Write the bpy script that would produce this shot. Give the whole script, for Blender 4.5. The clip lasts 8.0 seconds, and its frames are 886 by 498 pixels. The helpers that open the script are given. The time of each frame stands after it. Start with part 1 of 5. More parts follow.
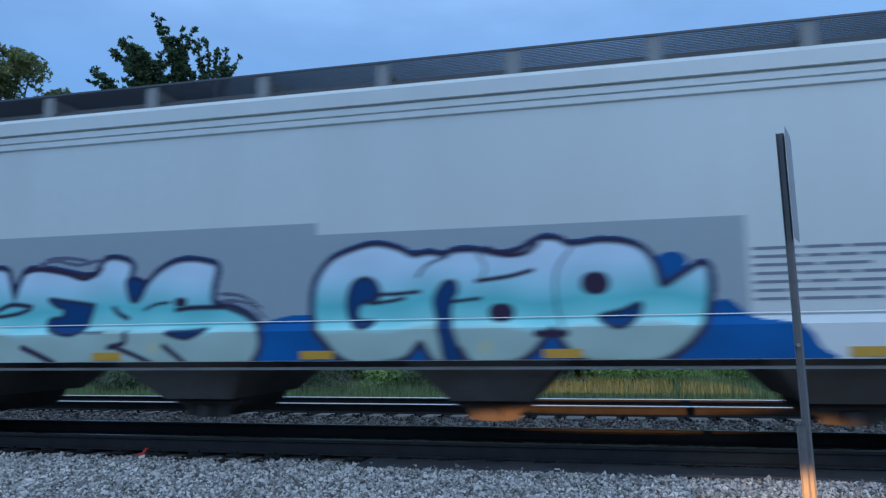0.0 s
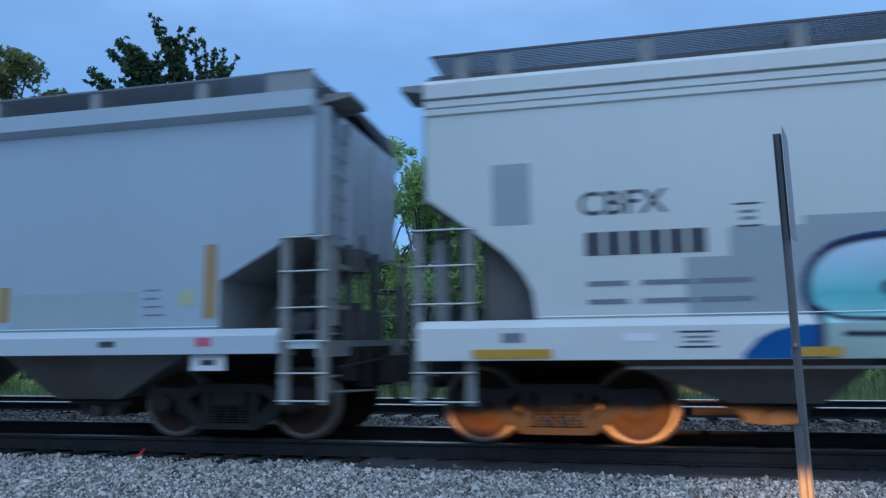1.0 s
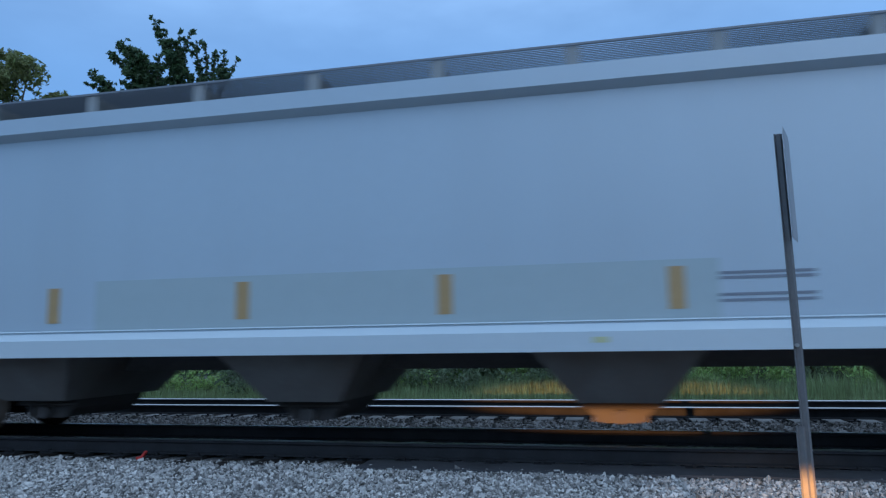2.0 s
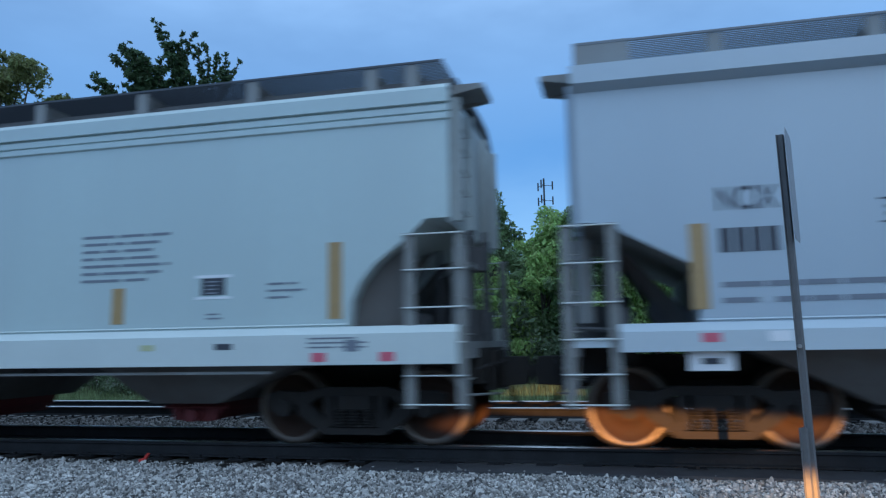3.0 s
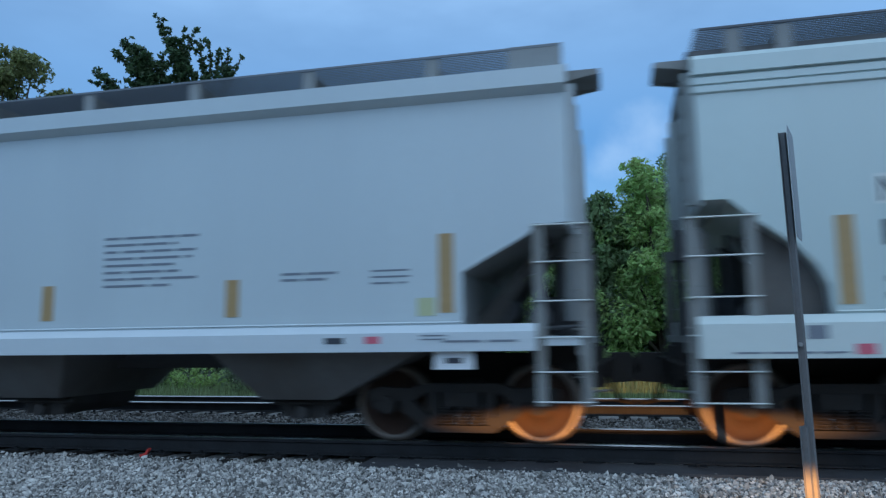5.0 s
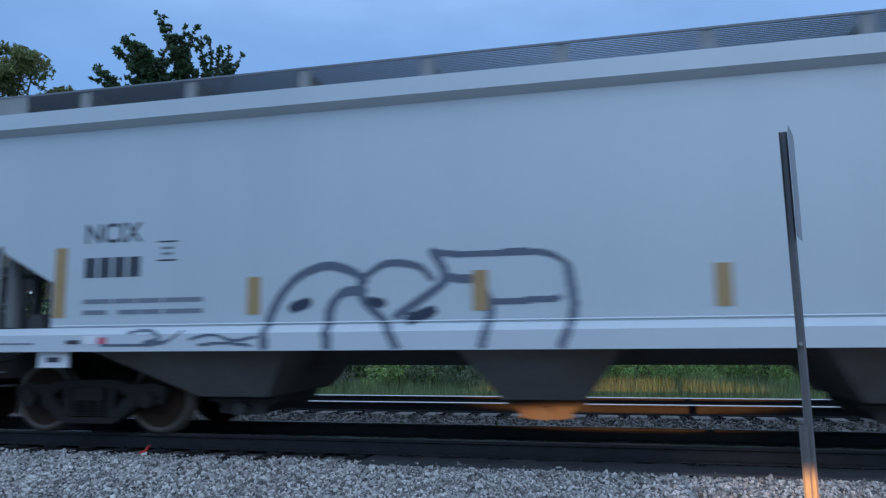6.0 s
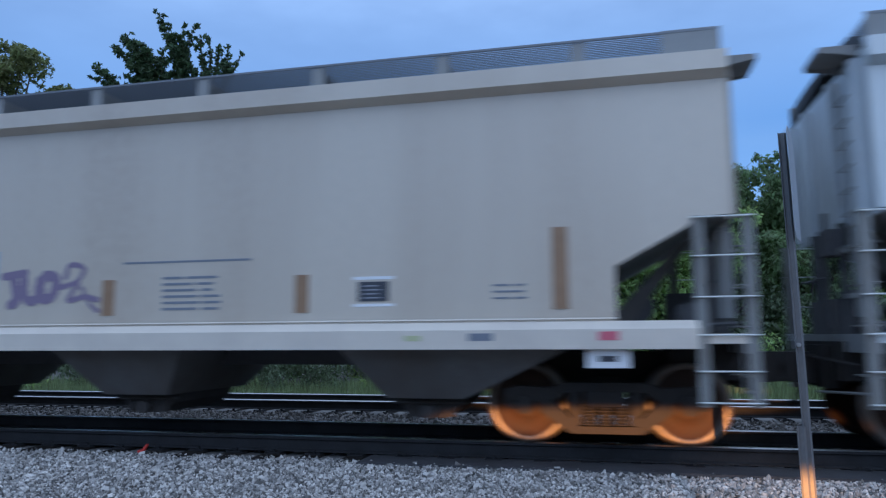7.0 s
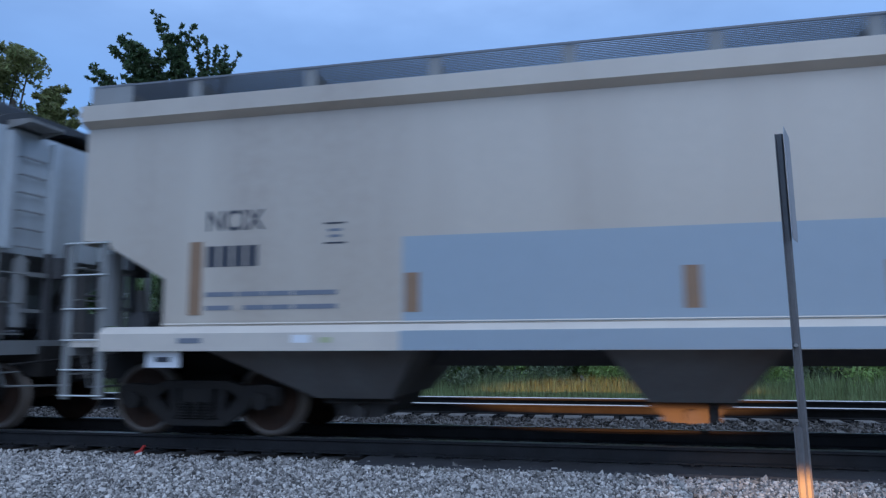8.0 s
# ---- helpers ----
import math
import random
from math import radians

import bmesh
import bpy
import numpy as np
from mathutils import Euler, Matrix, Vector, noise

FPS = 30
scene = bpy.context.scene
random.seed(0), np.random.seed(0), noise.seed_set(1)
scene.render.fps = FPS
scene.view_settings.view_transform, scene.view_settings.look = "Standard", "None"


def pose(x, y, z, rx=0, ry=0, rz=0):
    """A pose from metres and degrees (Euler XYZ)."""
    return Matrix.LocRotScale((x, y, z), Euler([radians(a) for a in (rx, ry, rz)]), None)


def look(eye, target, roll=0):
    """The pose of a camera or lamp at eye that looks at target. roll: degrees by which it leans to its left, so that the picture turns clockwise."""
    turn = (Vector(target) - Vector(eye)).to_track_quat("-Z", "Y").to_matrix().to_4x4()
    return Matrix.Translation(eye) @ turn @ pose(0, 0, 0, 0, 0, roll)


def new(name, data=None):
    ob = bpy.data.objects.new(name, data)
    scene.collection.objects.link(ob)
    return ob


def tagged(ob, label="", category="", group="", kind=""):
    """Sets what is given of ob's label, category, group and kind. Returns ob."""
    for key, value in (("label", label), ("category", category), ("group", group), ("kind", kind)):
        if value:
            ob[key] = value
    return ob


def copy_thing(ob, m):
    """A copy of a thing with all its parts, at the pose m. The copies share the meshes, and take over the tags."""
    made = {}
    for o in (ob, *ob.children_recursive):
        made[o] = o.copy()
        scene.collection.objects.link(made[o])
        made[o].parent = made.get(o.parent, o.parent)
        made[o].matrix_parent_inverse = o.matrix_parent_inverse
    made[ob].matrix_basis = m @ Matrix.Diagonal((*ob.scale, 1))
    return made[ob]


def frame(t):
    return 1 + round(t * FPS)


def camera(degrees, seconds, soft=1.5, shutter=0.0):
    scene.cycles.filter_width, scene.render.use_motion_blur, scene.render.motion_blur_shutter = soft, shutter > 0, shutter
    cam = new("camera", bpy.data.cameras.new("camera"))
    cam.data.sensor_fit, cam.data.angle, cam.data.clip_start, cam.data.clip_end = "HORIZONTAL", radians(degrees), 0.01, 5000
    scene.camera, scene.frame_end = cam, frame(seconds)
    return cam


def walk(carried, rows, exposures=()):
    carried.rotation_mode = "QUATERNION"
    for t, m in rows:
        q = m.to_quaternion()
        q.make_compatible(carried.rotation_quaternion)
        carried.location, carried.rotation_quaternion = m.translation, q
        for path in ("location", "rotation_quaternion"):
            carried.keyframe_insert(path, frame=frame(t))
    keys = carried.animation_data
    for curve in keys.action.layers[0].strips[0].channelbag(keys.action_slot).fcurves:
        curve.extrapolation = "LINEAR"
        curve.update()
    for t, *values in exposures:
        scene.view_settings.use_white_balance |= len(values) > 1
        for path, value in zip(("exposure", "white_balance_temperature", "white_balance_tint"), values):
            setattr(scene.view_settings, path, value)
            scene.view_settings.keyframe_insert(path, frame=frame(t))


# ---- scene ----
# ---- camera ----
cam = camera(63.16, 8.0, soft=1.3, shutter=0.33)
EYE = (0.0, 0.0, 1.206)
TURNS = ((0.0, 97.187, 0.656, 13.101), (0.5, 97.2, 0.685, 12.99), (1.0, 97.212, 0.72, 12.921), (1.5, 97.245, 0.806, 12.94),
         (3.0, 97.434, 0.989, 13.196), (3.5, 97.44, 0.973, 13.274), (4.0, 97.398, 0.9, 13.308), (4.5, 97.293, 0.824, 13.297),
         (5.0, 97.177, 0.721, 13.271), (6.5, 97.015, 0.443, 13.225), (7.0, 97.025, 0.359, 13.146), (7.5, 97.053, 0.318, 13.049),
         (8.0, 97.083, 0.384, 12.949))
walk(cam, [(t, pose(*EYE, rx, ry, rz)) for t, rx, ry, rz in TURNS], exposures=[(0.0, 0.07, 5400, 7), (2.8, 0.07, 5450, 5), (3.6, 0.05, 5620, 2), (5.0, 0.05, 5620, 2), (6.4, 0.09, 5600, 13), (7.0, 0.14, 5610, 14), (8.0, 0.14, 5620, 15)])

# ---- world and lights ----
SUN_EL, SUN_AZ = radians(33), radians(158)      # behind the camera, veiled by cloud
PUFF = (0.035, 0.966, 0.257)
world = bpy.data.worlds.new("dusk_sky")
scene.world = world
world.use_nodes = True
wn, wl = world.node_tree.nodes, world.node_tree.links
wn.clear()
sky = wn.new("ShaderNodeTexSky")
sky.sky_type, sky.sun_disc, sky.sun_elevation, sky.sun_rotation = "NISHITA", False, SUN_EL, SUN_AZ
sky.air_density, sky.dust_density, sky.ozone_density = 1.0, 0.6, 2.5
coord = wn.new("ShaderNodeTexCoord")
stretch = wn.new("ShaderNodeMapping")
stretch.inputs["Scale"].default_value = (1.0, 1.0, 2.6)
clouds = wn.new("ShaderNodeTexNoise")
clouds.inputs["Scale"].default_value, clouds.inputs["Detail"].default_value, clouds.inputs["Roughness"].default_value = 2.2, 5.0, 0.52
ramp = wn.new("ShaderNodeValToRGB")
ramp.color_ramp.elements[0].position, ramp.color_ramp.elements[1].position = 0.42, 0.72
ramp.color_ramp.elements[0].color, ramp.color_ramp.elements[1].color = (0.35, 0.35, 0.35, 1), (0.85, 0.85, 0.85, 1)
mix = wn.new("ShaderNodeMix")
mix.data_type = "RGBA"
back = wn.new("ShaderNodeBackground")
back.inputs["Strength"].default_value = 0.119
out = wn.new("ShaderNodeOutputWorld")
wl.new(coord.outputs["Generated"], stretch.inputs["Vector"])
wl.new(stretch.outputs["Vector"], clouds.inputs["Vector"])
wl.new(clouds.outputs["Fac"], ramp.inputs["Fac"])
wl.new(ramp.outputs["Color"], mix.inputs["Factor"])
wl.new(sky.outputs["Color"], mix.inputs["A"])
height = wn.new("ShaderNodeSeparateXYZ")          # an overcast brightens towards the zenith
lift = wn.new("ShaderNodeMapRange")
lift.inputs["From Min"].default_value, lift.inputs["From Max"].default_value = 0.4, 0.95
tall = wn.new("ShaderNodeMix")
tall.data_type = "RGBA"
tall.inputs["B"].default_value = (13.6, 16.0, 18.8, 1)
wl.new(coord.outputs["Generated"], height.inputs["Vector"])
wl.new(height.outputs["Z"], lift.inputs["Value"])
wl.new(lift.outputs["Result"], tall.inputs["Factor"])
wl.new(tall.outputs["Result"], mix.inputs["B"])
band = wn.new("ShaderNodeMapRange")               # clearer, deeper blue under the cloud deck
band.inputs["From Min"].default_value, band.inputs["From Max"].default_value = 0.27, 0.40
deep = wn.new("ShaderNodeMix")
deep.data_type = "RGBA"
deep.inputs["A"].default_value, deep.inputs["B"].default_value = (1.2, 2.8, 5.6, 1), (3.05, 4.75, 7.4, 1)
wl.new(height.outputs["Z"], band.inputs["Value"])
wl.new(band.outputs["Result"], deep.inputs["Factor"])
wl.new(deep.outputs["Result"], tall.inputs["A"])
# one pale cumulus low over the trees
puff_at = wn.new("ShaderNodeVectorMath")
puff_at.operation = "DOT_PRODUCT"
puff_at.inputs[1].default_value = PUFF
bumpy = wn.new("ShaderNodeMath")
bumpy.operation, bumpy.inputs[1].default_value = "MULTIPLY_ADD", 0.006
puff_edge = wn.new("ShaderNodeMapRange")
puff_edge.interpolation_type = "SMOOTHSTEP"
puff_edge.inputs["From Min"].default_value, puff_edge.inputs["From Max"].default_value, puff_edge.inputs["To Max"].default_value = 1.0010, 1.0042, 0.36
lumps = wn.new("ShaderNodeTexNoise")
lumps.inputs["Scale"].default_value, lumps.inputs["Detail"].default_value = 14.0, 4.0
puff = wn.new("ShaderNodeMix")
puff.data_type = "RGBA"
puff.inputs["B"].default_value = (5.6, 6.6, 8.2, 1)
wl.new(coord.outputs["Generated"], puff_at.inputs[0])
wl.new(coord.outputs["Generated"], lumps.inputs["Vector"])
wl.new(lumps.outputs["Fac"], bumpy.inputs[0])
wl.new(puff_at.outputs["Value"], bumpy.inputs[2])
wl.new(bumpy.outputs["Value"], puff_edge.inputs["Value"])
wl.new(puff_edge.outputs["Result"], puff.inputs["Factor"])
wl.new(mix.outputs["Result"], puff.inputs["A"])
wl.new(puff.outputs["Result"], back.inputs["Color"])
wl.new(back.outputs["Background"], out.inputs["Surface"])

sun = new("sun", bpy.data.lights.new("sun", "SUN"))
sun.data.energy, sun.data.angle, sun.data.color = 0.42, radians(60), (0.70, 0.87, 1.0)
sun.matrix_world = look((4, -10, 7), (0, 0, 0))

# low beam of a vehicle waiting at the crossing behind the camera
beam = new("headlamp", bpy.data.lights.new("headlamp", "SPOT"))
beam.data.energy, beam.data.color, beam.data.shadow_soft_size = 34000, (1.0, 0.40, 0.10), 0.05
beam.data.spot_size, beam.data.spot_blend = radians(17.5), 0.6
beam.matrix_world = look((0.45, -8.0, 0.84), (0.22, 8.5, 0.24)) @ Matrix.Diagonal((1.0, 0.088, 1.0, 1.0))


spill = new("headlamp", bpy.data.lights.new("headlamp", "SPOT"))
spill.data.energy, spill.data.color, spill.data.shadow_soft_size = 21000, (1.0, 0.66, 0.42), 0.08
spill.data.spot_size, spill.data.spot_blend = radians(20), 1.0
spill.matrix_world = look((2.0, -8.0, 1.33), (1.5, 6.5, -2.3))


# ---- materials ----
def material(name, colour, rough=0.6, metal=0.0, grain=0.0, grain_scale=40.0, stain=None, stain_amount=0.0, stain_scale=1.5,
             bump=0.0, bump_scale=60.0, streak=False, island=0.0, each=0.0, spec=0.5):
    """Procedural surface: base colour, fine grain, larger stains, relief."""
    m = bpy.data.materials.new(name)
    m.use_nodes = True
    n, l = m.node_tree.nodes, m.node_tree.links
    b = n["Principled BSDF"]
    b.inputs["Roughness"].default_value, b.inputs["Metallic"].default_value = rough, metal
    b.inputs["Specular IOR Level"].default_value = spec
    tc = n.new("ShaderNodeTexCoord")
    last = n.new("ShaderNodeRGB")
    last.outputs[0].default_value = (*colour, 1)
    last = last.outputs[0]

    def blend(fac, a, b_col, mode="MIX"):
        x = n.new("ShaderNodeMix")
        x.data_type, x.blend_type = "RGBA", mode
        if isinstance(fac, float):
            x.inputs["Factor"].default_value = fac
        else:
            l.new(fac, x.inputs["Factor"])
        l.new(a, x.inputs["A"])
        if isinstance(b_col, tuple):
            x.inputs["B"].default_value = (*b_col, 1)
        else:
            l.new(b_col, x.inputs["B"])
        return x.outputs["Result"]

    def noise_out(scale, detail=4.0, stretch_z=1.0):
        mp = n.new("ShaderNodeMapping")
        mp.inputs["Scale"].default_value = (1, 1, stretch_z)
        l.new(tc.outputs["Object"], mp.inputs["Vector"])
        t = n.new("ShaderNodeTexNoise")
        t.inputs["Scale"].default_value, t.inputs["Detail"].default_value = scale, detail
        l.new(mp.outputs["Vector"], t.inputs["Vector"])
        return t.outputs["Fac"]

    def ranged(value, lo, hi, top):
        r = n.new("ShaderNodeMapRange")
        r.inputs["From Min"].default_value, r.inputs["From Max"].default_value, r.inputs["To Max"].default_value = lo, hi, top
        l.new(value, r.inputs["Value"])
        return r.outputs["Result"]

    if stain:
        last = blend(ranged(noise_out(stain_scale, 6.0, 0.12 if streak else 1.0), 0.42, 0.75, stain_amount), last, stain)
    if grain:
        g = ranged(noise_out(grain_scale, 3.0), 0.3, 0.7, 1.0)
        dark = tuple(c * (1 - grain) for c in colour)
        last = blend(g, blend(0.6, last, dark, "MIX"), last)
    if island or each:
        src = n.new("ShaderNodeNewGeometry").outputs["Random Per Island"] if island else n.new("ShaderNodeObjectInfo").outputs["Random"]
        hsv = n.new("ShaderNodeHueSaturation")
        amount = island or each
        r = n.new("ShaderNodeMapRange")
        r.inputs["To Min"].default_value, r.inputs["To Max"].default_value = 1 - amount, 1 + amount
        l.new(src, r.inputs["Value"])
        l.new(r.outputs["Result"], hsv.inputs["Value"])
        l.new(last, hsv.inputs["Color"])
        last = hsv.outputs["Color"]
    l.new(last, b.inputs["Base Color"])
    if bump:
        bp = n.new("ShaderNodeBump")
        bp.inputs["Strength"].default_value, bp.inputs["Distance"].default_value = bump, 0.02
        l.new(noise_out(bump_scale, 4.0), bp.inputs["Height"])
        l.new(bp.outputs["Normal"], b.inputs["Normal"])
    return m


def leaf_material(name, colour):
    """Leaf: matt upper face that lets some light through, each leaf a little different."""
    m = bpy.data.materials.new(name)
    m.use_nodes = True
    n, l = m.node_tree.nodes, m.node_tree.links
    geo, vary, value = n.new("ShaderNodeNewGeometry"), n.new("ShaderNodeHueSaturation"), n.new("ShaderNodeMapRange")
    hue = n.new("ShaderNodeMapRange")
    value.inputs["To Min"].default_value, value.inputs["To Max"].default_value = 0.68, 1.36
    hue.inputs["To Min"].default_value, hue.inputs["To Max"].default_value = 0.485, 0.515
    l.new(geo.outputs["Random Per Island"], value.inputs["Value"])
    l.new(geo.outputs["Random Per Island"], hue.inputs["Value"])
    l.new(value.outputs["Result"], vary.inputs["Value"])
    l.new(hue.outputs["Result"], vary.inputs["Hue"])
    vary.inputs["Color"].default_value = (*colour, 1)
    b, t, x = n["Principled BSDF"], n.new("ShaderNodeBsdfTranslucent"), n.new("ShaderNodeMixShader")
    b.inputs["Roughness"].default_value = 0.6
    x.inputs[0].default_value = 0.5
    l.new(vary.outputs["Color"], b.inputs["Base Color"])
    l.new(vary.outputs["Color"], t.inputs["Color"])
    l.new(b.outputs[0], x.inputs[1])
    l.new(t.outputs[0], x.inputs[2])
    l.new(x.outputs[0], n["Material Output"].inputs["Surface"])
    return m


def paint_material(name):
    """Sprayed paint whose colours lie in the mesh's colour layer."""
    m = bpy.data.materials.new(name)
    m.use_nodes = True
    n, l = m.node_tree.nodes, m.node_tree.links
    a = n.new("ShaderNodeAttribute")
    a.attribute_name = "spray"
    l.new(a.outputs["Color"], n["Principled BSDF"].inputs["Base Color"])
    n["Principled BSDF"].inputs["Roughness"].default_value = 0.7
    n["Principled BSDF"].inputs["Specular IOR Level"].default_value = 0.2
    return m


DIRT = (0.16, 0.13, 0.10)
PAINT = {
    "white": material("white_car_paint", (0.645, 0.675, 0.655), 0.32, spec=1.0, stain=(0.42, 0.42, 0.38), stain_amount=0.35, stain_scale=0.9, streak=True, grain=0.06, grain_scale=9),
    "blue_grey": material("blue_grey_car_paint", (0.431, 0.509, 0.577), 0.32, spec=1.0, stain=(0.32, 0.36, 0.40), stain_amount=0.35, stain_scale=0.8, streak=True, grain=0.05, grain_scale=8),
    "pale_green": material("pale_green_white_car_paint", (0.525, 0.620, 0.612), 0.32, spec=1.0, stain=(0.40, 0.44, 0.45), stain_amount=0.45, stain_scale=0.8, streak=True, grain=0.05, grain_scale=8),
    "pale_blue": material("pale_blue_white_car_paint", (0.567, 0.630, 0.655), 0.32, spec=1.0, stain=(0.42, 0.46, 0.50), stain_amount=0.4, stain_scale=0.8, streak=True, grain=0.05, grain_scale=8),
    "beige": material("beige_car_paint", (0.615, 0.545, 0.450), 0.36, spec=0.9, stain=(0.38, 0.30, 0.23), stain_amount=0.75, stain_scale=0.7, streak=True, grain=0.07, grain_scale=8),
}
END_PAINT = {
    "white": material("streaked_white_end_paint", (0.55, 0.57, 0.56), 0.55, stain=DIRT, stain_amount=0.75, stain_scale=2.2, streak=True, grain=0.1, grain_scale=9),
    "blue_grey": material("streaked_blue_grey_end_paint", (0.44, 0.50, 0.57), 0.5, stain=DIRT, stain_amount=0.45, stain_scale=2.2, streak=True, grain=0.1, grain_scale=9),
    "pale_green": material("streaked_green_white_end_paint", (0.48, 0.53, 0.53), 0.55, stain=DIRT, stain_amount=0.7, stain_scale=2.2, streak=True, grain=0.1, grain_scale=9),
    "pale_blue": material("streaked_blue_white_end_paint", (0.58, 0.63, 0.66), 0.5, stain=DIRT, stain_amount=0.55, stain_scale=2.2, streak=True, grain=0.1, grain_scale=9),
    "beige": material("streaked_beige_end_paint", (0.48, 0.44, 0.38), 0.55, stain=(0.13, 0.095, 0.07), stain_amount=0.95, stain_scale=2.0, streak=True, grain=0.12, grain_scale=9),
}
SILL = {
    "white": material("white_sill_paint", (0.69, 0.71, 0.70), 0.45, stain=(0.5, 0.5, 0.48), stain_amount=0.3, stain_scale=2, grain=0.05, grain_scale=12),
    "blue_grey": material("pale_sill_paint", (0.53, 0.60, 0.64), 0.45, stain=(0.45, 0.5, 0.55), stain_amount=0.3, stain_scale=2, grain=0.05, grain_scale=12),
    "pale_green": material("green_white_sill_paint", (0.62, 0.68, 0.66), 0.45, stain=(0.5, 0.54, 0.53), stain_amount=0.3, stain_scale=2, grain=0.05, grain_scale=12),
    "pale_blue": material("blue_white_sill_paint", (0.61, 0.66, 0.69), 0.45, stain=(0.5, 0.54, 0.58), stain_amount=0.3, stain_scale=2, grain=0.05, grain_scale=12),
    "beige": material("beige_sill_paint", (0.69, 0.625, 0.535), 0.5, stain=(0.45, 0.40, 0.36), stain_amount=0.45, stain_scale=2, grain=0.06, grain_scale=12),
}
M_PATCH = material("grey_cover_paint", (0.325, 0.375, 0.405), 0.42, spec=0.8, grain=0.06, grain_scale=6)
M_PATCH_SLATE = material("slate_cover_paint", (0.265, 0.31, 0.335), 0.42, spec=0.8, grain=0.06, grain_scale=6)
M_PATCH_GREEN = material("sage_cover_paint", (0.38, 0.45, 0.47), 0.6, grain=0.06, grain_scale=6)
M_PATCH_BLUE = material("sky_blue_cover_paint", (0.36, 0.43, 0.485), 0.45, spec=0.7, grain=0.05, grain_scale=6)
M_INK = material("black_stencil", (0.05, 0.055, 0.07), 0.6)
M_INK_FADED = material("faded_stencil", (0.19, 0.21, 0.25), 0.6)
M_WHITE = material("white_stencil", (0.80, 0.82, 0.84), 0.6)
M_TAPE = material("amber_reflector_tape", (0.42, 0.285, 0.13), 0.4, grain=0.15, grain_scale=20)
M_TAPE_BROWN = material("browned_reflector_tape", (0.33, 0.205, 0.12), 0.45, grain=0.25, grain_scale=12)
M_YELLOW = material("yellow_sill_mark", (0.55, 0.31, 0.03), 0.5, grain=0.1, grain_scale=20)
M_BLUE_MARK = material("blue_sill_mark", (0.13, 0.24, 0.43), 0.5, grain=0.1, grain_scale=20)
M_LIME = material("lime_sticker", (0.50, 0.52, 0.30), 0.5)
M_RED = material("red_sticker", (0.60, 0.13, 0.18), 0.5)
M_RED_GATE = material("red_outlet_paint", (0.15, 0.026, 0.028), 0.65, grain=0.2, grain_scale=25)
M_GATE = material("dusty_outlet_steel", (0.085, 0.080, 0.078), 0.85, spec=0.1, stain=(0.06, 0.05, 0.042), stain_amount=0.6, stain_scale=3, grain=0.2, grain_scale=25)
M_UNDER = material("grimy_hopper_steel", (0.17, 0.165, 0.16), 0.8, spec=0.15, stain=(0.10, 0.075, 0.06), stain_amount=0.8, stain_scale=1.2, grain=0.2, grain_scale=15)
M_END = material("weathered_end_steel", (0.30, 0.31, 0.31), 0.7, stain=DIRT, stain_amount=0.75, stain_scale=1.4, streak=True, grain=0.15)
M_LADDER = material("chalky_ladder_paint", (0.24, 0.245, 0.235), 0.65, stain=DIRT, stain_amount=0.5, stain_scale=3, grain=0.15)
M_DARK = material("black_grease_steel", (0.125, 0.125, 0.13), 0.75, spec=0.15, grain=0.3, grain_scale=20)
M_CAST = material("rusty_truck_casting", (0.038, 0.036, 0.035), 0.8, spec=0.12, stain=(0.05, 0.040, 0.032), stain_amount=0.5, stain_scale=4, grain=0.25, bump=0.4)
M_WHEEL = material("brown_wheel_steel", (0.056, 0.033, 0.024), 0.7, spec=0.12, stain=(0.04, 0.034, 0.03), stain_amount=0.7, stain_scale=5, grain=0.2, bump=0.2)
M_TREAD = material("polished_tread", (0.15, 0.125, 0.105), 0.45, metal=0.5)
M_BOARD_PALE = material("bleached_grating", (0.20, 0.215, 0.235), 0.55, metal=0.3, grain=0.1)
M_BOARD = material("galvanised_grating", (0.10, 0.107, 0.12), 0.5, metal=0.4, grain=0.1)
# roof colour darkened to stand for the shadow under the running boards
M_ROOF = material("shade_darkened_roof_sheet", (0.06, 0.063, 0.068), 0.8, stain=(0.05, 0.05, 0.05), stain_amount=0.6, stain_scale=1.5, grain=0.2)
M_RAIL = material("rusty_rail_side", (0.042, 0.043, 0.046), 0.9, spec=0.0, stain=(0.020, 0.017, 0.015), stain_amount=0.6, stain_scale=3, grain=0.25, bump=0.1)
M_RAILHEAD = material("worn_rail_top", (0.50, 0.51, 0.53), 0.34, metal=1.0, grain=0.05)
M_TIE = material("creosoted_tie", (0.034, 0.031, 0.029), 0.9, spec=0.0, stain=(0.055, 0.048, 0.042), stain_amount=0.6, stain_scale=6, grain=0.3, grain_scale=30, bump=0.5, each=0.3)
M_MAT = material("dark_mat", (0.085, 0.085, 0.09), 0.8, spec=0.05, stain=(0.036, 0.034, 0.034), stain_amount=0.6, stain_scale=2, grain=0.2, bump=0.3)
M_GRAVEL = material("crushed_limestone", (0.43, 0.405, 0.375), 0.85, grain=0.15, grain_scale=30, island=0.75, stain=(0.24, 0.225, 0.215), stain_amount=0.6, stain_scale=1.2)
M_BALLAST = material("dirty_ballast", (0.170, 0.155, 0.142), 0.9, grain=0.3, grain_scale=30, island=0.75)
M_GROUND = material("grit_between_stones", (0.20, 0.19, 0.18), 0.95, grain=0.4, grain_scale=60, stain=(0.06, 0.055, 0.05), stain_amount=0.7, stain_scale=2, bump=0.6, bump_scale=40)
M_POST = material("galvanised_post", (0.16, 0.162, 0.165), 0.6, metal=0.2, stain=(0.15, 0.15, 0.15), stain_amount=0.6, stain_scale=6, grain=0.2)
